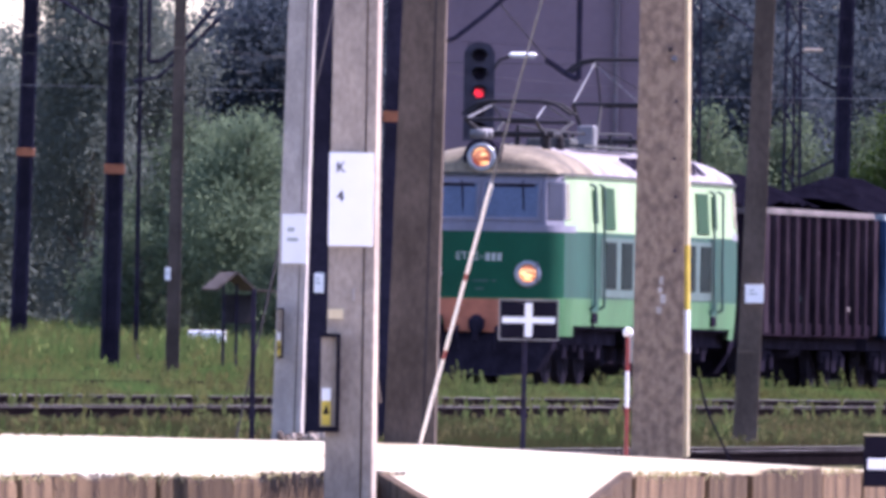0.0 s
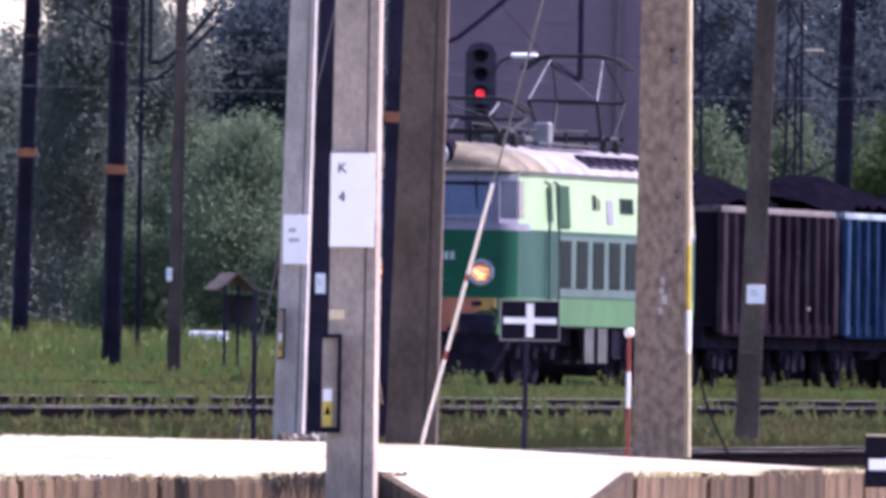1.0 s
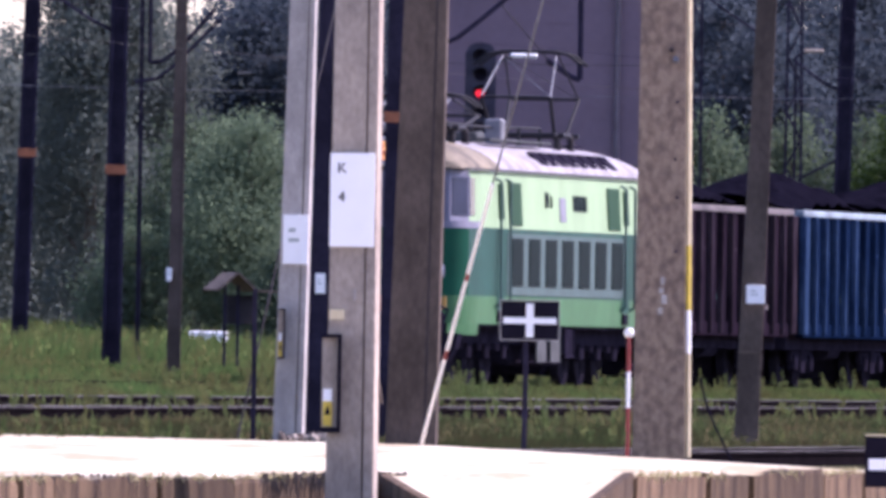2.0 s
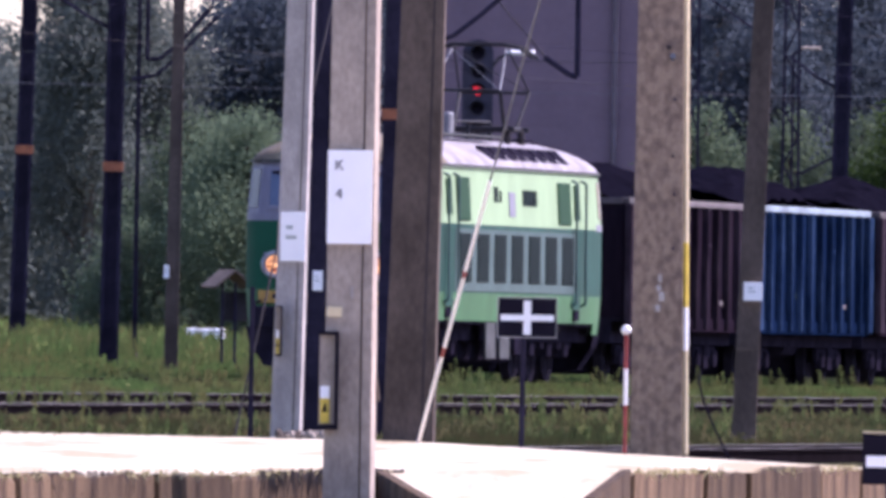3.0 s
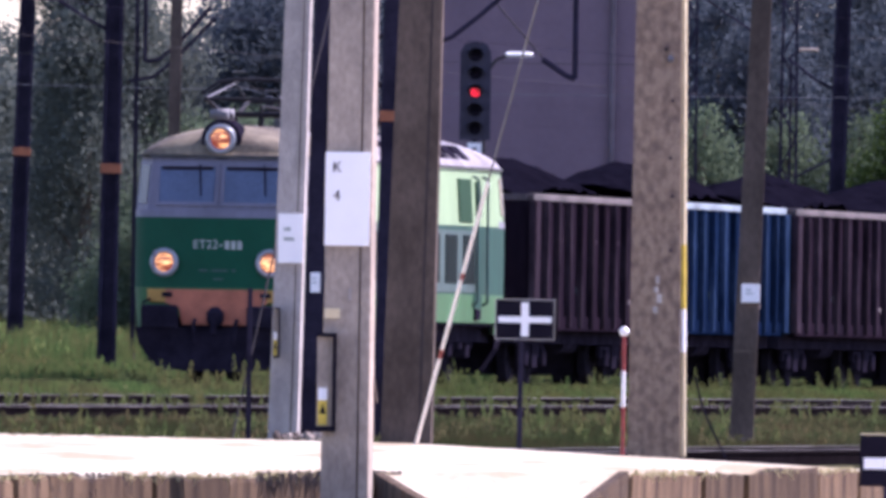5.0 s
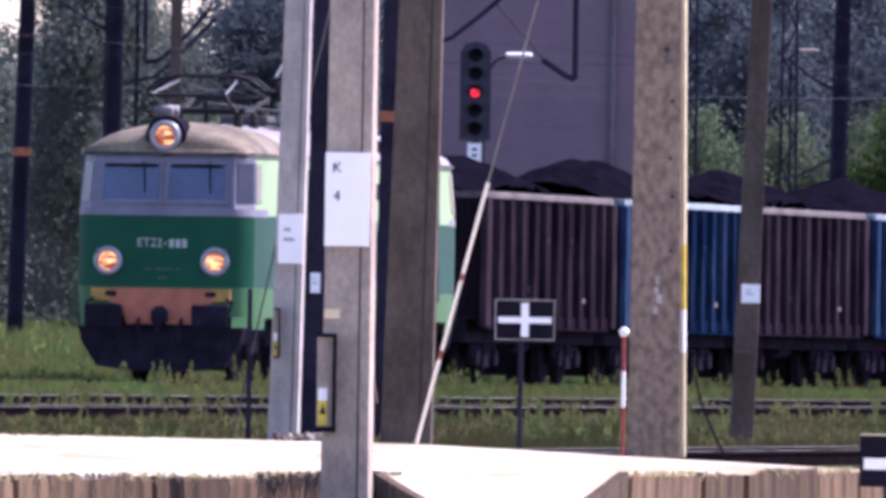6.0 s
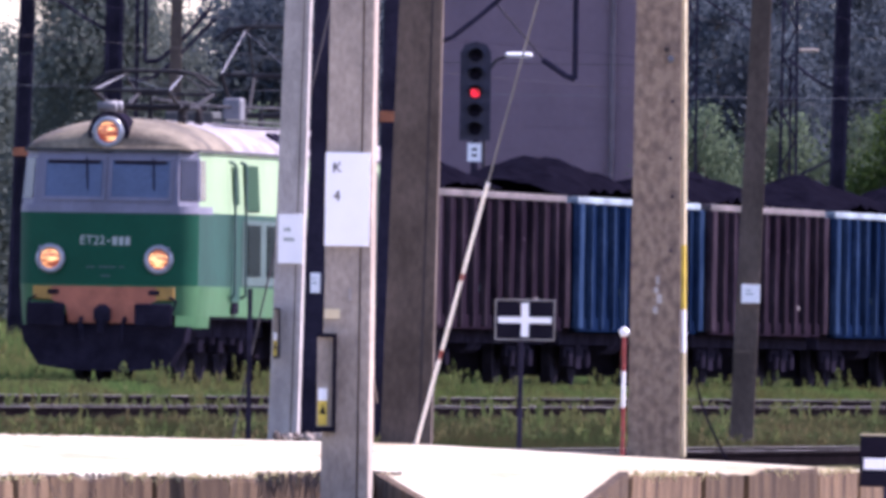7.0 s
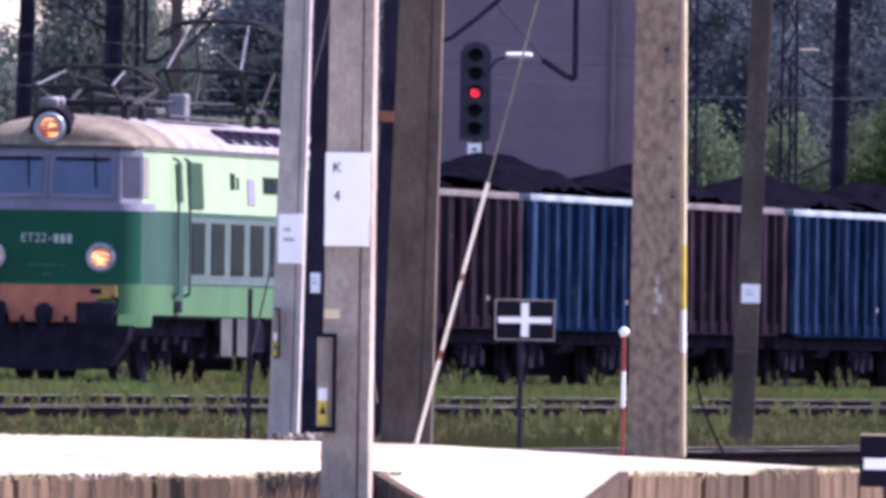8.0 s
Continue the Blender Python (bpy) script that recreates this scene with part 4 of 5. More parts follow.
concrete_post("tapered_concrete_mast", -0.31, 209.0, -0.40, 8.4, 0.47, 0.33, 0.36, 0.019, M_CONCRETE_DARK, "dark weathered concrete mast at the platform edge", turn=-3.0)
pm = concrete_post("pitted_concrete_mast", 1.79, 189.0, -0.40, 8.4, 0.44, 0.31, 0.34, -0.004, M_CONCRETE_ROUGH, "brown pitted concrete mast with a pale conduit", turn=-1.0, groove=False)
for dx, z_, w_, h_ in ((0.01, 1.50, 0.03, 0.07), (0.0, 1.42, 0.04, 0.05), (0.025, 1.345, 0.05, 0.08), (-0.005, 1.25, 0.045, 0.06)):
    part("paint_splash", boxed(dx - w_ / 2, dx + w_ / 2, -0.170, -0.140, z_ - h_ / 2, z_ + h_ / 2, bevel=0.006), M_CONCRETE_PALE, pm, "old white paint splash")
part("step_bolt", rods([(0.09, -0.14, 3.34), (0.09, -0.20, 3.36)], 0.025, 8), M_ZINC, pm, "rusty step bolt")
part("step_bolt", rods([(0.055, -0.14, 3.43), (0.055, -0.19, 3.43)], 0.02, 8), M_STEEL_BROWN, pm)
for dx, z_ in ((0.11, 3.0), (0.10, 2.52), (0.12, 2.2), (0.115, 1.75)):
    part("plug_hole", rods([(dx, -0.150, z_), (dx, -0.172, z_)], 0.014, 8), M_STEEL_DARK, pm)
smast = concrete_post("slim_concrete_mast", 3.329, 250.0, -0.52, 9.0, 0.266, 0.185, 0.222, 0.031, M_CONCRETE_DARK, "slim leaning concrete mast with a number plate in the grass", turn=0.5, groove=False)
part("joint_band", boxed(0.031 * 1.08 - 0.131, 0.031 * 1.08 + 0.131, -0.115, 0.115, 1.07, 1.085), M_ROOFING, smast, "faint casting joint")
part("footing", tapered(0.34, 0.30, 0.30, 0.26, 0.12, (0, 0), 0.02), M_CONCRETE_DARK, smast)
post_sign(3.306, 3.51, 1.0945, 1.298, 249.82, "small white number plate with illegible marks")


part("band", boxed(0.011 * 3.52 - 0.102, 0.011 * 3.52 + 0.102, -0.1, 0.1, 3.465, 3.575), M_ORANGE, bmast, "painted orange band")

# pale conduit on the pitted mast, painted yellow and white lower down
c = thing("conduit", pose(0, 0, 0), "pale vertical conduit painted yellow and white on a concrete mast", "pipe")
for z0, z1, m_ in ((-0.37, 0.50, M_CREAM), (0.50, 0.86, M_WHITE), (0.86, 1.40, M_YELLOW), (1.40, 7.6, M_CREAM)):
    part("conduit_length", rods([(2.025 - 0.012 * z0, 188.9, z0), (2.025 - 0.012 * z1, 188.9, z1)], 0.026, 10), m_, c)


def striped_post(x, y, z, h):
    root = thing("striped_post", pose(x, y, z), "red and white striped marker post with a white ball", "marker post")
    cuts = (0.0, 0.40, 0.70, 1.0)
    for k in range(3):
        part("stripe", rods([(0, 0, h * cuts[k]), (0, 0, h * cuts[k + 1])], 0.0165, 12), M_WHITE if k % 2 else M_RED, root)
    bm = bmesh.new()
    bmesh.ops.create_uvsphere(bm, u_segments=16, v_segments=8, radius=0.042, matrix=pose(0, 0, h + 0.025))
    part("ball", bm, M_WHITE, root, "white ball finial", True)


striped_post(1.535, 190.0, -0.37, 1.01)


def cross_sign():
    s = thing("cross_sign", pose(0.735, 200.0, 0), "black railway sign with a white cross on a thin post", "railway sign")
    part("plate", boxed(-0.265, 0.265, -0.01, 0.01, 0.595, 0.955, bevel=0.004), M_BLACK, s)
    bm = bmesh.new()
    for a in ((-0.265, 0.265, 0.945, 0.955), (-0.265, 0.265, 0.595, 0.605), (-0.265, -0.255, 0.605, 0.945), (0.255, 0.265, 0.605, 0.945)):
        box(bm, a[0], a[1], -0.014, -0.008, a[2], a[3])
    part("border", bm, M_CONCRETE_PALE, s, "pale border")
    bm = boxed(-0.235, 0.235, -0.016, -0.009, 0.745, 0.800)
    box(bm, -0.034, 0.034, -0.016, -0.009, 0.625, 0.745)
    box(bm, -0.034, 0.034, -0.016, -0.009, 0.800, 0.925)
    part("cross", bm, M_WHITE, s, "white cross")
    part("post", rods([(-0.035, 0.02, -0.45), (-0.03, 0.02, 0.9)], 0.022, 8), M_STEEL_DARK, s)


cross_sign()


def low_sign():
    s = thing("bar_sign", pose(2.98, 150.0, -0.22), "low black railway sign with a white bar", "railway sign")
    part("plate", boxed(-0.19, 0.24, -0.01, 0.01, -0.17, 0.17, bevel=0.004), M_BLACK, s)
    part("bar", boxed(-0.165, 0.24, -0.016, -0.009, -0.055, 0.02), M_WHITE, s, "white bar")
    part("top_edge", boxed(-0.19, 0.24, -0.02, 0.012, 0.171, 0.182), M_CREAM, s)
    part("post", rods([(0.0, 0.02, -0.85), (0.0, 0.02, 0.1)], 0.03, 8), M_STEEL_DARK, s)


low_sign()


def guy(name, a, b, knee, label):
    """A stay: a painted tube from its anchor to the knee, a thin cable above."""
    a, b = Vector(a), Vector(b)
    root = thing(name, Matrix.Identity(4), label, "guy wire")
    cuts = (0.0, 0.34, 0.375, 0.64, 0.665, 1.0)
    for k in range(5):
        p, q = a.lerp(b, knee * cuts[k]), a.lerp(b, knee * cuts[k + 1])
        part("stripe", rods([p, q], 0.017, 8), M_RED if k in (1, 3) else M_WHITE, root)
    part("cable", rods([a.lerp(b, knee), b], 0.010, 6), M_ZINC, root)
    return root


guy("mast_stay", (-0.22, 206.0, -0.38), (1.78, 189.0, 7.38), 0.305, "red and white painted stay with its steel cable")
c = thing("thin_stay", Matrix.Identity(4), "thin rusty steel stay anchored in the platform edge", "guy wire")
part("cable", rods([(-2.00, 217.6, -0.38), (-1.60, 218.6, 1.57), (-1.12, 219.8, 3.9), (-0.25, 222.0, 7.9)], 0.010, 6), M_STEEL_BROWN, c)
c = thing("slack_cable", Matrix.Identity(4), "slack black cable hanging into the weeds", "cable")
part("cable", rods([(2.25, 200.0, 0.30), (2.29, 200.0, 0.12), (2.37, 200.0, -0.10), (2.46, 200.0, -0.28), (2.56, 200.0, -0.48)], 0.010, 6), M_BLACK, c)
c = thing("fence_post", pose(-1.835, 216.0, -0.40), "thin dark iron post at the platform edge", "post")
part("shaft", tapered(0.05, 0.05, 0.045, 0.045, 1.46, (0.0, 0), 0.006), M_STEEL_DARK, c)


def rubble(x, y, n, seed):
    r = random.Random(seed)
    bm = bmesh.new()
    for _ in range(n):
        s = r.uniform(0.02, 0.05)
        bmesh.ops.create_icosphere(bm, subdivisions=1, radius=s, matrix=pose(x + r.uniform(-0.18, 0.18), y + r.uniform(-0.6, 0.6), PLAT_Z + s * 0.4, r.uniform(0, 90), r.uniform(0, 90)) @ Matrix.Diagonal((1.4, 1, 0.8, 1)))
    tagged(new("rubble", mesh_of("rubble", bm, M_ROOFING if seed == 1 else M_CONCRETE)), "loose brick rubble at the foot of a mast", "rubble", kind="stuff")


rubble(-1.38, 215.5, 24, 1)
rubble(-1.30, 215.0, 12, 2)


# ---------------------------------------------------------------- line-side masts beyond the train
def steel_mast(name, x, y, z, h, w, label, lean=0.0, with_band=0.0):
    root = thing(name, pose(x, y, z), label, "mast")
    for sx in (-1, 1):
        ch = part("channel", tapered(w * 0.22, w * 0.7, w * 0.2, w * 0.6, h, (lean * h - sx * w * 0.05, 0), 0.005), M_STEEL_DARK, root)
        ch.matrix_basis = pose(sx * w * 0.39, 0, 0)
    bm = bmesh.new()
    box(bm, -w * 0.30, w * 0.30, -w * 0.05, w * 0.05, 0.0, h)
    for v in bm.verts:
        v.co.x += lean * v.co.z
    part("web", bm, M_STEEL_DARK, root)
    part("footing", boxed(-w * 0.8, w * 0.8, -w * 0.7, w * 0.7, -0.4, 0.12, bevel=0.03), M_CONCRETE_DARK, root)
    if with_band:
        z0 = with_band - z
        part("band", boxed(-w * 0.53 + lean * z0, w * 0.53 + lean * z0, -w * 0.4, w * 0.4, z0 - 0.09, z0 + 0.09), M_ORANGE, root, "painted orange band")
    return root


def lattice_mast(x, y, z, h, w, label):
    root = thing("lattice_mast", pose(x, y, z), label, "mast", "lattice masts by the wood")
    for sx in (-1, 1):
        for sy in (-1, 1):
            part("leg", rod(bmesh.new(), (sx * w / 2, sy * w / 2, 0), (sx * w * 0.35, sy * w * 0.35, h), 0.045, 0.04, 4), M_STEEL_DARK, root)
    n = int(h / 0.6)
    for k in range(n):
        a, b = w / 2 * (1 - 0.3 * k / n), w / 2 * (1 - 0.3 * (k + 1) / n)
        t = 1 if k % 2 else -1
        for sy in (-1, 1):
            part("brace", rod(bmesh.new(), (-t * a, sy * a, k * h / n), (t * b, sy * b, (k + 1) * h / n), 0.02, sides=4), M_STEEL_DARK, root)
    return root


steel_mast("steel_mast", -6.23, 420.0, 0.05, 9.5, 0.36, "dark steel catenary mast with an orange band, in long grass", 0.009, 3.87)
steel_mast("steel_mast", -9.08, 480.0, 0.42, 9.5, 0.36, "dark steel catenary mast with an orange band, in long grass", 0.024, 4.70)
concrete_post("far_concrete_mast", -4.95, 410.0, -0.15, 9.2, 0.26, 0.19, 0.24, 0.008, M_CONCRETE_DARK, "slim grey concrete mast in long grass", turn=1.0)
post_sign(-5.10, -5.0, 1.78, 2.02, 409.8, "small white plate on a concrete mast")
steel_mast("thin_mast", -6.02, 440.0, 0.3, 9.0, 0.09, "thin dark steel pole in long grass")
steel_mast("steel_mast", 8.10, 470.0, 0.4, 10.0, 0.36, "dark steel catenary mast beyond the wagons", 0.02)
lattice_mast(7.60, 500.0, 0.5, 8.0, 0.42, "dark lattice steel mast before the trees")
lattice_mast(5.66, 520.0, 0.7, 10.0, 0.26, "slender dark lattice mast before the trees")


def drop_arm(pts, r, label):
    root = thing("cantilever_arm", Matrix.Identity(4), label, "catenary arm")
    part("tube", rods(pts, r, 8), M_STEEL_DARK, root)
    return root


drop_arm([(2.46, 430, 9.5), (2.46, 430, 5.80), (2.30, 430, 5.85), (2.08, 430, 6.0), (1.83, 430, 6.17)], 0.055, "dark catenary drop tube with a curved steady arm")
drop_arm([(-0.10, 430, 6.48), (0.10, 430, 6.55), (0.60, 430, 6.95), (1.40, 430, 7.65)], 0.045, "dark inclined catenary tube")
drop_arm([(-5.86, 440, 9.6), (-5.86, 440, 6.13), (-5.60, 440, 6.16), (-5.25, 440, 6.45), (-4.6, 440, 7.2)], 0.042, "dark catenary drop tube with a curved arm")
drop_arm([(-6.15, 440, 5.74), (-5.70, 440, 5.82), (-5.30, 440, 6.15), (-4.5, 440, 7.0)], 0.035, "thin curved steady arm")
drop_arm([(-7.4, 420, 7.1), (-6.7, 420, 6.65), (-6.3, 420, 6.45)], 0.03, "dark inclined catenary tube on a mast")
drop_arm([(7.12, 470, 6.79), (7.7, 470, 6.35), (8.07, 470, 6.18)], 0.03, "dark inclined catenary tube beyond the wagons")
drop_arm([(7.25, 470, 4.3), (8.1, 470, 4.75)], 0.025, "thin dark strut on a catenary mast")
drop_arm([(4.93, 430, 7.35), (5.8, 430, 6.77)], 0.02, "thin dark catenary strut")
c = thing("registration_arm", Matrix.Identity(4), "thin pale registration arm with its wire", "catenary arm")
part("tube", rods([(0.95, 430, 7.2), (1.85, 430, 6.17)], 0.014, 6), M_STEEL_BROWN, c)

bent = thing("bent_bracket", Matrix.Identity(4), "rusty bent bracket on a concrete mast", "bracket")
part("strap", rods([(-0.455, 146.1, 0.33), (-0.435, 146.1, 0.24), (-0.415, 146.1, 0.12)], 0.012, 6), M_ROOFING, bent)
lamp2 = thing("street_lamp", pose(-2.9, 470.0, 0), "thin pale street lamp arm before the trees", "street lamp")
part("arm", rods([(-1.35, 0, 6.33), (-1.1, 0, 6.52), (-0.8, 0, 6.66), (-0.38, 0, 6.70), (-0.08, 0, 6.55), (0.0, 0, 6.2), (0.0, 0, 0.3)], 0.022, 8), M_BOX_GREY, lamp2)
part("lamp_head", boxed(-1.55, -1.2, -0.1, 0.1, 6.28, 6.36, bevel=0.03), M_BOX_GREY, lamp2)
lamp3 = thing("street_lamp", pose(8.05, 500.0, 0), "small pale lamp head on a short arm before the trees", "street lamp")
part("lamp_head", boxed(-0.25, 0.2, -0.1, 0.1, 7.36, 7.44, bevel=0.03), M_CONCRETE, lamp3)
part("arm", rods([(-0.2, 0, 7.38), (-0.42, 0, 7.25), (-0.42, 0, 0.5)], 0.03, 8), M_STEEL_DARK, lamp3)
# street lamp before the building
lamp = thing("street_lamp", pose(1.42, 440.0, 0), "pale street lamp head on a curved arm", "street lamp")
part("lamp_head", boxed(-0.27, 0.27, -0.12, 0.12, 6.33, 6.43, bevel=0.04), M_WHITE, lamp)
part("arm", rods([(-0.22, 0, 6.36), (-0.45, 0, 6.27), (-0.62, 0, 6.0), (-0.66, 0, 5.0), (-0.66, 0, 0.2)], 0.03, 8), M_STEEL_BROWN, lamp)


def colour_signal():
    s = thing("colour_light_signal", pose(0.56, 425.0, 0), "tall black colour-light signal showing red", "signal")
    bm = bmesh.new()
    hw, z0, z1 = 0.29, 4.55, 6.42
    outline = [(-hw, z0), (hw, z0), (hw, z1 - 0.22), (hw * 0.72, z1 - 0.06), (0.0, z1), (-hw * 0.72, z1 - 0.06), (-hw, z1 - 0.22)]
    fr = [bm.verts.new((x, -0.03, z)) for x, z in outline]
    bk = [bm.verts.new((x, 0.03, z)) for x, z in outline]
    bm.faces.new(fr), bm.faces.new(bk[::-1])
    for i in range(7):
        bm.faces.new((fr[i], bk[i], bk[(i + 1) % 7], fr[(i + 1) % 7]))
    part("backboard", bm, M_SIGNAL, s)
    for k in range(5):
        z = 6.14 - k * 0.345
        bm = bmesh.new()
        for q in range(9):                        # hood over each lens
            a0, a1 = math.pi * q / 9, math.pi * (q + 1) / 9
            v = [bm.verts.new((0.15 * math.cos(a), y, z + 0.15 * math.sin(a))) for a, y in ((a0, -0.03), (a1, -0.03), (a1, -0.26), (a0, -0.26))]
            bm.faces.new(v)
        bmesh.ops.solidify(bm, geom=bm.faces[:], thickness=0.012)
        hood = part("hood", bm, M_BLACK, s)
        bm = bmesh.new()
        rod(bm, (0, -0.03, z), (0, -0.06, z), 0.085 if k == 2 else 0.11, sides=20)
        part("lens", bm, M_REDLAMP if k == 2 else M_BLACK, hood, "lit red lens" if k == 2 else "dark lens")
    part("number_plate", boxed(-0.13, 0.13, -0.04, -0.03, 4.16, 4.50), M_WHITE, s, "white number plate")
    for z in (4.25, 4.36):
        part("number_bar", boxed(-0.05, 0.05, -0.046, -0.039, z, z + 0.05), M_BOX_GREY, s)
    part("post", rods([(0, 0.08, 0.1), (0, 0.08, 6.2)], 0.07, 10), M_STEEL_DARK, s)
    return s


colour_signal()


def canopy_hut():
    h = thing("gabled_canopy", pose(-4.12, 430.0, 0.05, 0, 0, 28), "small weathered gabled canopy on thin posts in the grass", "canopy")
    bm = bmesh.new()
    for a, b in (((-0.42, 1.62), (0.0, 1.95)), ((0.0, 1.95), (0.40, 1.62)), ((0.40, 1.62), (0.92, 1.60))):
        d = Vector((b[0] - a[0], 0, b[1] - a[1]))
        nrm = Vector((-d.z, 0, d.x)).normalized() * 0.04
        v = [bm.verts.new((x, y, z)) for y in (-0.32, 0.32) for x, z in (a, b, (b[0] + nrm.x, b[1] + nrm.z), (a[0] + nrm.x, a[1] + nrm.z))]
        for f in ((0, 1, 2, 3), (4, 7, 6, 5), (0, 4, 5, 1), (1, 5, 6, 2), (2, 6, 7, 3), (3, 7, 4, 0)):
            bm.faces.new([v[i] for i in f])
    part("roof", bm, M_ROOFING, h)
    for x in (-0.12, 0.16):
        part("post", rods([(x, 0, -0.3), (x, 0, 1.75)], 0.03, 6), M_STEEL_DARK, h)
    part("board", boxed(-0.02, 0.55, 0.1, 0.16, 1.0, 1.55), M_STEEL_BROWN, h, "dark board")


canopy_hut()
c = thing("white_slab", pose(-5.20, 494.0, 0.14), "white low concrete slab in the long grass", "slab")
part("slab", boxed(-0.42, 0.42, -0.3, 0.3, -0.2, 0.84, bevel=0.03), M_WHITE, c)

# ---------------------------------------------------------------- building and the house at the edge
def building():
    b = thing("depot_building", pose(0, 560.0, 0), "tall plain mauve-rendered railway building in shade", "building", kind="structure")
    x0, x1, h = -1.35, 5.1, 13.0
    part("wall", boxed(x0, x1, 0.0, 0.4, 0.0, h), M_WALL, b, "plain mauve wall")
    part("wall", boxed(x0, x0 + 0.4, 0.4, 12.0, 0.0, h), M_WALL, b)
    part("wall", boxed(x1 - 0.4, x1, 0.4, 12.0, 0.0, h), M_WALL, b)
    part("wall", boxed(x0, x1, 12.0, 12.4, 0.0, h), M_WALL, b)
    part("roof", boxed(x0 - 0.3, x1 + 0.3, -0.3, 12.7, h, h + 0.3), M_ROOFING, b)
    part("downpipe", rods([(4.13, -0.1, 0.3), (4.13, -0.1, h)], 0.075, 8), M_PIPE, b, "thin grey downpipe")
    bm = bmesh.new()
    for k in range(24):                           # courses of the cladding, a thin proud lip each
        box(bm, x0, x1, -0.012, 0.0, 0.5 + k * 0.52, 0.5 + k * 0.52 + 0.03)
    part("cladding_lip", bm, M_WALL, b)


building()


def house():
    h = thing("far_house", pose(-12.4, 600.0, 1.0), "pale house gable among trees", "house", kind="structure")
    bm = bmesh.new()
    fr = [bm.verts.new(q) for q in ((-3, 0, 0), (0.85, 0, 0), (0.85, 0, 1.2), (-1.2, 0, 3.2), (-3, 0, 1.6))]
    bk = [bm.verts.new((v.co.x, 6, v.co.z)) for v in fr]
    bm.faces.new(fr), bm.faces.new(bk[::-1])
    for i in range(5):
        bm.faces.new((fr[i], bk[i], bk[(i + 1) % 5], fr[(i + 1) % 5]))
    part("wall", bm, M_CREAM, h)


house()

# ---------------------------------------------------------------- wires along the tracks
for p, z in ((-68.0, 5.97), (-68.0, 7.3), (-75.5, 5.95), (-75.5, 7.4), (-62.6, 6.4)):
    pts = []
    for k in range(24):
        s = 200 + k * 20
        sag = 0.0 if z < 6.2 else 0.5 * (((k % 3) / 1.5 - 1) ** 2)
        pts.append(lay(s, p + 0.2 * math.sin(k * 2.0), z + sag))
    wire("contact_wire" if z < 6.2 else "catenary_wire", pts, 0.004, M_STEEL_DARK if p > -70 else M_STEEL_BROWN, "thin overhead railway wire")


for z, m_ in ((5.48, M_ZINC), (6.08, M_BOX_GREY)):
    wire("span_wire", [(x, 430.0, z + 0.0006 * x * x) for x in range(-12, 13, 2)], 0.007, m_, "thin cross-span wire between catenary masts")


# ---------------------------------------------------------------- plants
def crown_mesh(name, lobes, leaves, size, material, seed):
    """A crown of many small leaf sprays scattered through uneven lobes (x, y, z, rx, rz)."""
    r = np.random.RandomState(seed)
    weight = np.array([l[3] * l[4] for l in lobes])
    pick = r.choice(len(lobes), leaves, p=weight / weight.sum())
    L = np.array(lobes)[pick]
    d = r.normal(size=(leaves, 3))
    d /= np.linalg.norm(d, axis=1)[:, None]
    rad = r.uniform(0.25, 1.0, leaves) ** 0.5
    c = L[:, :3] + d * np.stack([L[:, 3], L[:, 3], L[:, 4]], 1) * rad[:, None]
    c += r.normal(size=(leaves, 3)) * (0.10 + 0.22 * L[:, 3:4])
    a = r.normal(size=(leaves, 3))
    a /= np.linalg.norm(a, axis=1)[:, None]
    b = np.cross(a, d + r.normal(size=(leaves, 3)) * 0.5)
    b /= np.linalg.norm(b, axis=1)[:, None] + 1e-9
    s = size * r.uniform(0.5, 1.4, leaves)[:, None]
    v = np.stack([c - a * s, c + b * s * 0.6, c + a * s, c - b * s * 0.6], 1).reshape(-1, 3)
    me = bpy.data.meshes.new(name)
    me.from_pydata(v.tolist(), [], [(4 * i, 4 * i + 1, 4 * i + 2, 4 * i + 3) for i in range(leaves)])
    me.materials.append(material)
    return me


def tree(kind, h, spread, seed, material, leaves=6000, size=0.14, low=0.25):
    """A tree at the origin; kind: broad, column or shrub."""
    r = random.Random(seed)
    root = thing("tree" if kind != "shrub" else "shrub", Matrix.Identity(4), {"broad": "broad-crowned leafy tree in full summer leaf", "column": "tall slender tree with hanging dark foliage", "shrub": "dense green shrub in full leaf"}[kind], "tree" if kind != "shrub" else "shrub")
    lobes = []
    n = {"broad": 16, "column": 18, "shrub": 9}[kind]
    limbs = bmesh.new()
    rod(limbs, (0, 0, -0.6), (0.1, 0, h * 0.75), spread * 0.07 + 0.08, 0.05, 8)
    for k in range(n):
        f = low + (1 - low) * (k + 0.5) / n
        ang = r.uniform(0, math.tau)
        width = spread * (math.sin(math.pi * min(1.0, 0.12 + 0.86 * (f - low) / (1 - low))) ** 0.7)
        off = width * r.uniform(0.25, 0.75)
        x, y, z = off * math.cos(ang), off * math.sin(ang), h * f * 0.95
        rr = width * r.uniform(0.35, 0.55) + 0.15
        lobes.append((x, y, z, rr, rr * (0.75 if kind != "column" else 1.3)))
        rod(limbs, (0, 0, max(0.1, z - off * 0.9 - 0.3)), (x, y, z), 0.06, 0.02, 5)
    part("trunk", limbs, M_BARK, root)
    ob = new("crown", crown_mesh("crown", lobes, leaves, size, material, seed))
    ob.parent = root
    return root


def plant_many(proto, spots, seed):
    r = random.Random(seed)
    proto.matrix_basis = pose(*spots[0], 0, 0, r.uniform(0, 360))
    for q in spots[1:]:
        copy_thing(proto, pose(*q, 0, 0, r.uniform(0, 360)))


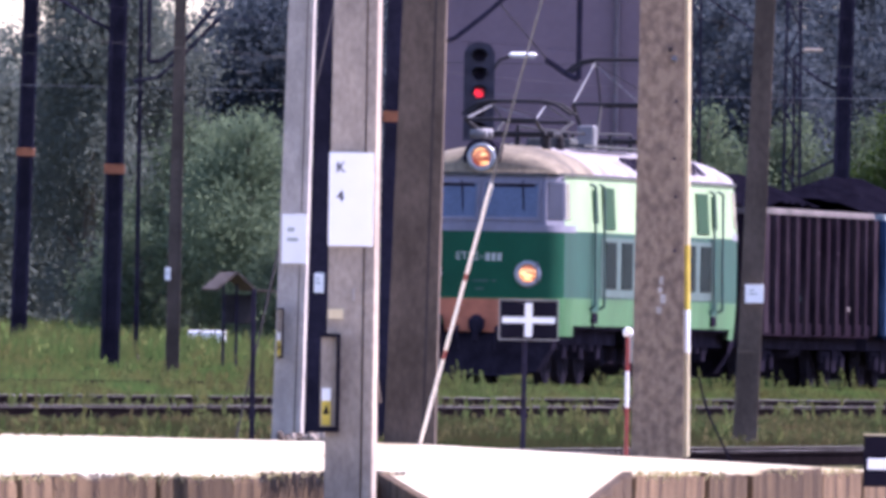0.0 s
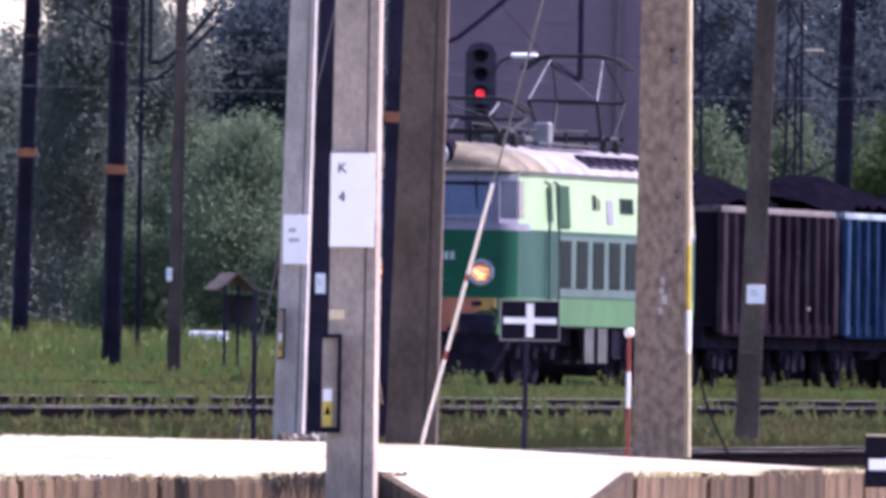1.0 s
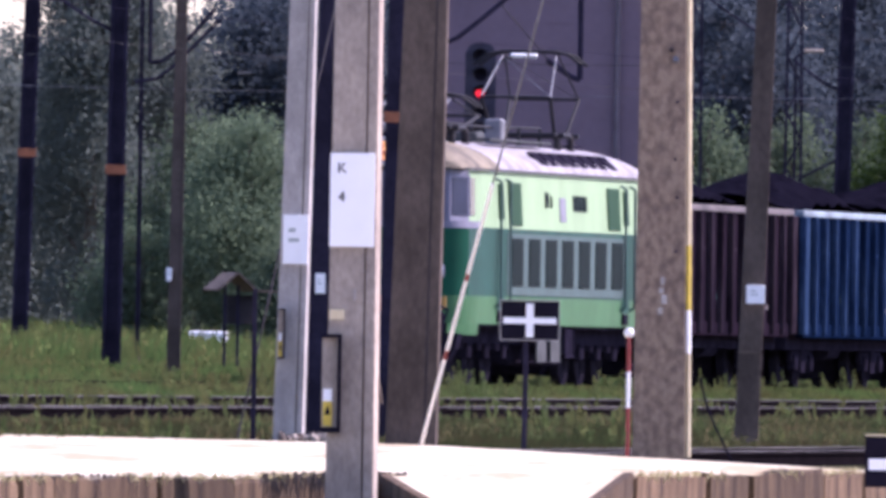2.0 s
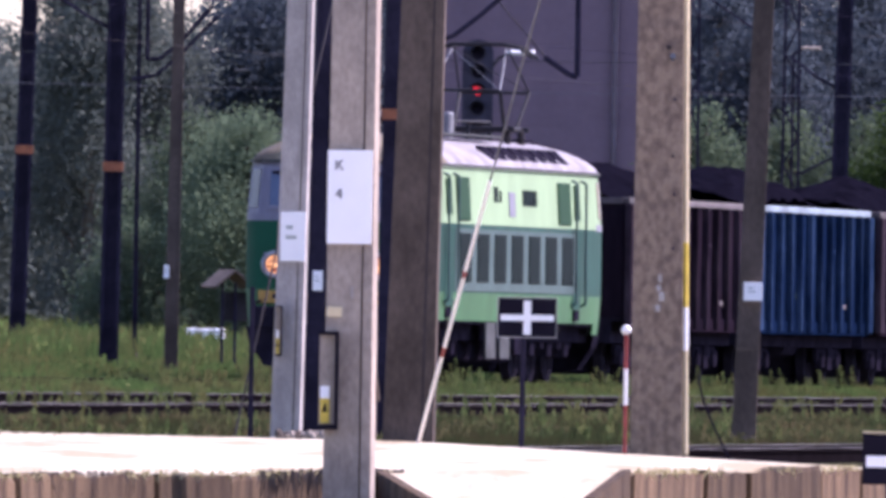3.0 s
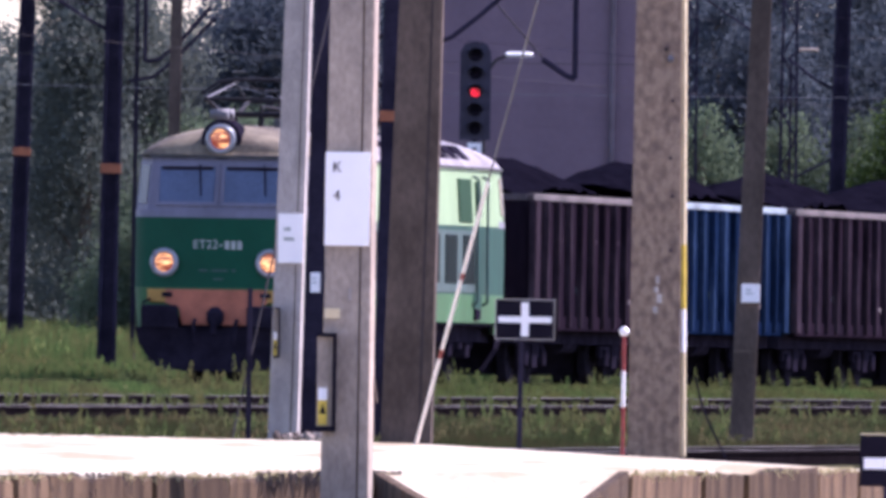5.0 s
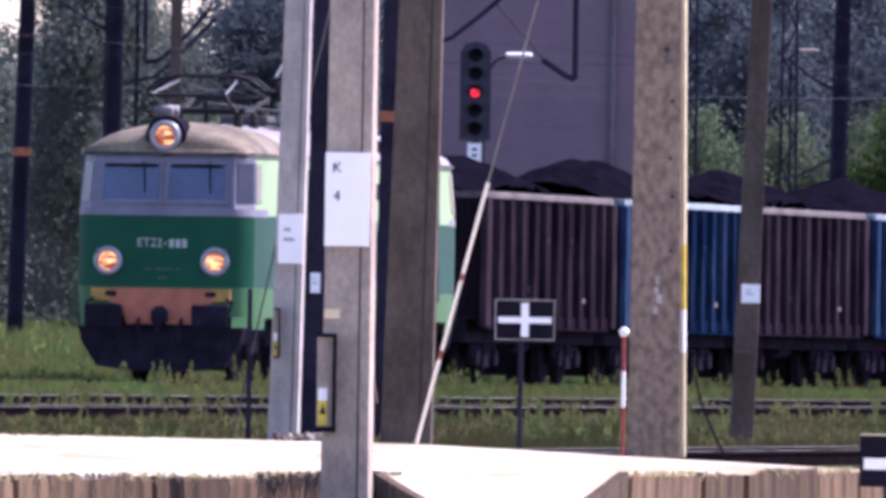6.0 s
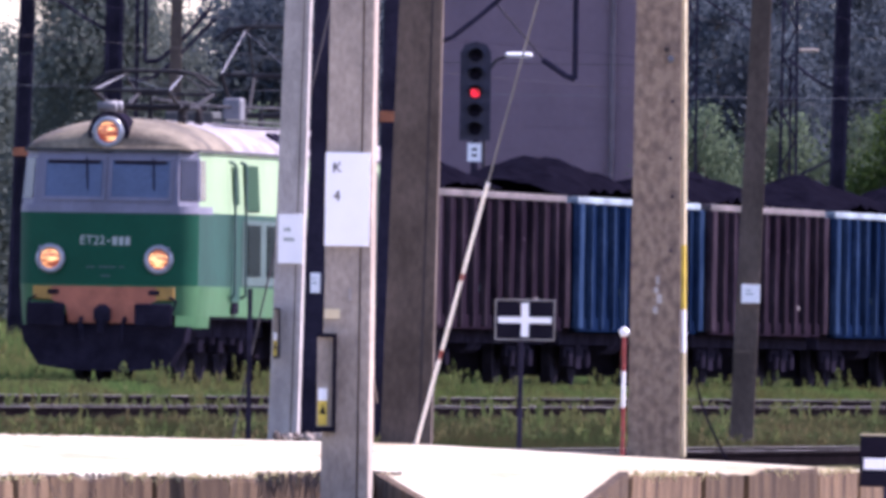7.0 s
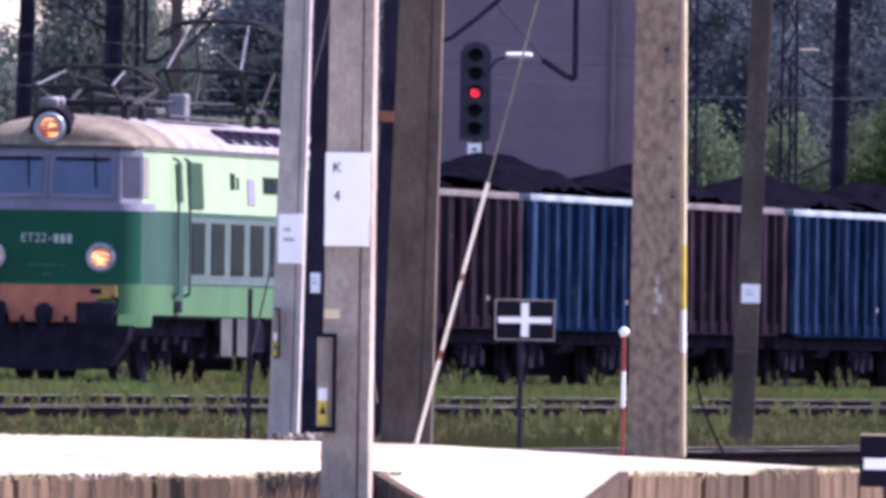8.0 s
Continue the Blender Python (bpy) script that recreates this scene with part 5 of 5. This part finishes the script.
def spots(*xy):
    return [(x, y, ground_z(Vector((x, y, 0)).dot(ACROSS)) - 0.1) for x, y in xy]


# the wood on both flanks, near trees first
plant_many(tree("broad", 5.6, 1.9, 1, M_LEAF, 42000, 0.045, 0.20), spots((-4.5, 505), (-5.7, 516)), 1)
plant_many(tree("shrub", 3.0, 1.3, 2, M_LEAF, 17000, 0.045, 0.06), spots((-6.9, 506), (-3.3, 498), (-2.5, 510), (7.3, 520), (9.2, 515), (6.6, 525)), 2)
plant_many(tree("column", 12.5, 1.6, 3, M_LEAF_DARK_HAZE, 36000, 0.06, 0.10), spots((-8.4, 530), (-7.6, 545), (-9.4, 560)), 3)
plant_many(tree("column", 8.0, 1.5, 4, M_LEAF_DARK_HAZE, 14000, 0.08, 0.06), spots((-11.2, 540), (-10.6, 552), (-12.2, 560)), 4)
plant_many(tree("broad", 10.0, 3.2, 5, M_LEAF_FAR_HAZE, 36000, 0.08, 0.05), spots((-3.9, 575), (-2.0, 585), (-0.5, 600), (6.9, 580), (9.8, 590)), 5)
plant_many(tree("broad", 8.2, 2.6, 10, M_LEAF_FAR_HAZE, 22000, 0.09, 0.05), spots((-6.7, 580), (-10.4, 590), (-12.6, 600)), 10)
plant_many(tree("broad", 6.6, 1.7, 6, M_LEAF, 26000, 0.058, 0.06), spots((6.2, 545), (8.6, 560), (10.2, 560)), 6)
plant_many(tree("broad", 6.6, 1.7, 7, M_LEAF_BRIGHT, 24000, 0.055, 0.06), spots((9.95, 512), (11.0, 525)), 7)
far = []
rr = random.Random(21)
for row in range(5):
    y = 640 + row * 45
    for k in range(10):
        x = (-1.15 + 2.3 * k / 9) * 0.0215 * y + rr.uniform(-1, 1)
        if x / y > -0.0155 and abs(x / y + 0.0120) > 0.0030:
            far.append((x, y + rr.uniform(-12, 12)))
plant_many(tree("broad", 13.5, 3.6, 8, M_LEAF_FAR_HAZE, 32000, 0.08, 0.04), spots(*far[::2]), 8)
plant_many(tree("column", 15.0, 2.2, 9, M_LEAF_FAR_HAZE, 32000, 0.078, 0.04), spots(*far[1::2]), 9)


def grass(name, seed, count, prange, height, material, label, width=0.012, clump=5, thin=0.0):
    """Upright blades in clumps over a strip of the ground."""
    r = np.random.RandomState(seed)
    verts, faces = [], []
    made = 0
    while made < count:
        p = r.uniform(*prange)
        y_mid = -p / math.sin(HEAD)
        s = r.uniform(y_mid * 0.72, y_mid * 1.22)
        q = lay(s, p)
        if abs(q.x) > 0.0225 * q.y:
            continue
        if thin and noise.noise(Vector((q.x * 0.5, q.y * 0.06, seed))) < thin:
            continue
        made += 1
        z = ground_z(p)
        for _ in range(clump):
            h = height * r.uniform(0.35, 1.15)
            x, y = q.x + r.normal() * 0.07, q.y + r.normal() * 0.25
            lean = r.normal() * 0.22 * h
            w = width * r.uniform(0.6, 1.5)
            k = len(verts)
            verts += [(x - w, y, z - 0.05), (x + w, y, z - 0.05), (x + lean * 0.4 + w * 0.8, y, z + h * 0.6), (x + lean, y, z + h), (x + lean * 0.4 - w * 0.8, y, z + h * 0.6)]
            faces.append((k, k + 1, k + 2, k + 3, k + 4))
    me = bpy.data.meshes.new(name)
    me.from_pydata(verts, [], faces)
    me.materials.append(material)
    tagged(new(name, me), label, "grass", kind="stuff")


def weeds(name, seed, count, prange, height, material, label, leaf=0.035, leaves=16, thin=-1.0, bushy=0.30):
    """Leafy weeds: each a stalk's worth of small leaves, bushy below and pointed above."""
    r = np.random.RandomState(seed)
    where = []
    while len(where) < count:
        p = r.uniform(*prange)
        y_mid = -p / math.sin(HEAD)
        q = lay(r.uniform(y_mid * 0.72, y_mid * 1.22), p)
        if abs(q.x) > 0.0225 * q.y or noise.noise(Vector((q.x * 0.55, q.y * 0.07, seed * 3.1))) < thin:
            continue
        where.append((q.x, q.y, ground_z(p)))
    c = np.repeat(np.array(where), leaves, 0)
    n = len(c)
    h = np.repeat(height * r.uniform(0.3, 1.15, count), leaves)
    f = r.uniform(0, 1, n) ** 1.3
    c[:, 2] += f * h
    c[:, 0] += r.normal(size=n) * (1.08 - f) * bushy * h * 0.5 + np.repeat(r.normal(size=count) * 0.12, leaves) * f * h
    c[:, 1] += r.normal(size=n) * 0.10
    a = r.normal(size=(n, 3)) * (0.30, 0.2, 1.0)
    a /= np.linalg.norm(a, axis=1)[:, None]
    b = np.cross(a, r.normal(size=(n, 3)))
    b /= np.linalg.norm(b, axis=1)[:, None] + 1e-9
    k = leaf * r.uniform(0.6, 1.7, n)[:, None]
    v = np.stack([c - a * k, c + b * k * 0.28, c + a * k, c - b * k * 0.28], 1).reshape(-1, 3)
    me = bpy.data.meshes.new(name)
    me.from_pydata(v.tolist(), [], [(4 * i, 4 * i + 1, 4 * i + 2, 4 * i + 3) for i in range(n)])
    me.materials.append(material)
    tagged(new(name, me), label, "weeds", kind="stuff")


grass("meadow_grass", 1, 11000, (-125, -81), 0.60, M_GRASS, "long green meadow grass beyond the tracks", 0.016, 5)
grass("low_meadow_grass", 21, 5000, (-81, -71), 0.27, M_GRASS, "shorter green grass beside the tracks", 0.015, 5)
weeds("meadow_weeds", 11, 7500, (-122, -81), 0.60, M_GRASS, "tall green meadow weeds beyond the tracks", 0.07, 12, -0.15)
weeds("low_meadow_weeds", 22, 3000, (-81, -71), 0.30, M_GRASS, "low green weeds beside the tracks", 0.05, 12, -0.15)
weeds("meadow_flowers", 12, 700, (-112, -81), 0.70, M_WEEDS, "pale flowering stalks in the meadow", 0.05, 8, 0.05)
grass("bed_grass", 8, 4000, (-70.5, -66.2), 0.13, M_GRASS_TRACK, "low grass between the rails of the train's track", 0.014, 5)
grass("verge_grass", 2, 4000, (-66.4, -63.8), 0.20, M_GRASS, "short grass along the train's track", 0.014, 5)
weeds("verge_weeds", 13, 3600, (-66.3, -63.9), 0.19, M_WEEDS, "pale leafy weeds along the train's track", 0.035, 14, -0.2)
weeds("tall_weeds", 3, 230, (-66.3, -64.2), 0.52, M_WEEDS, "tall flowering weeds beside the train", 0.034, 60, 0.02, 0.26)
grass("track_grass", 4, 6000, (-59.5, -38.5), 0.13, M_GRASS_TRACK, "short grass between disused tracks", 0.014, 5)
weeds("track_weeds", 14, 7000, (-59.0, -38.8), 0.14, M_GRASS_TRACK, "low green weeds between disused tracks", 0.035, 12, -0.1)
weeds("rail_weeds", 6, 700, (-64.0, -60.0), 0.15, M_WEEDS, "short weeds between the rails", 0.035, 12, 0.0)
weeds("dry_track_weeds", 5, 3000, (-59.0, -38.8), 0.16, M_GRASS_DRY, "dry yellow weeds between the tracks", 0.035, 12, 0.05)
weeds("weed_tufts", 7, 380, (-61.5, -39.5), 0.36, M_WEEDS, "taller weed tufts between the tracks", 0.04, 30, 0.10, 0.2)


# ---------------------------------------------------------------- what moves
def motions():
    speed = 4.905

    def train_pose(back, t):
        return pose(0.56 + 0.1736 * (back - speed * t), 394.7 + 0.9848 * (back - speed * t), 0, 0, 0, -10.0)

    times = [0.5 * k for k in range(17)]
    walk(loco, [(t, train_pose(0.0, t)) for t in times])
    for k, (w, _) in enumerate(wagons):
        walk(w, [(t, train_pose(21.35 + 14.40 * k, t)) for t in times])
    turns = [0.1 * k for k in range(81)]
    for ws, r in [(loco_wheels, 0.625)] + [(wh, 0.46) for _, wh in wagons]:
        for o in ws:
            y = o.matrix_basis.translation.y
            walk(o, [(t, pose(0, y, r, math.degrees(speed * t / r), 0, 0)) for t in turns])


motions()
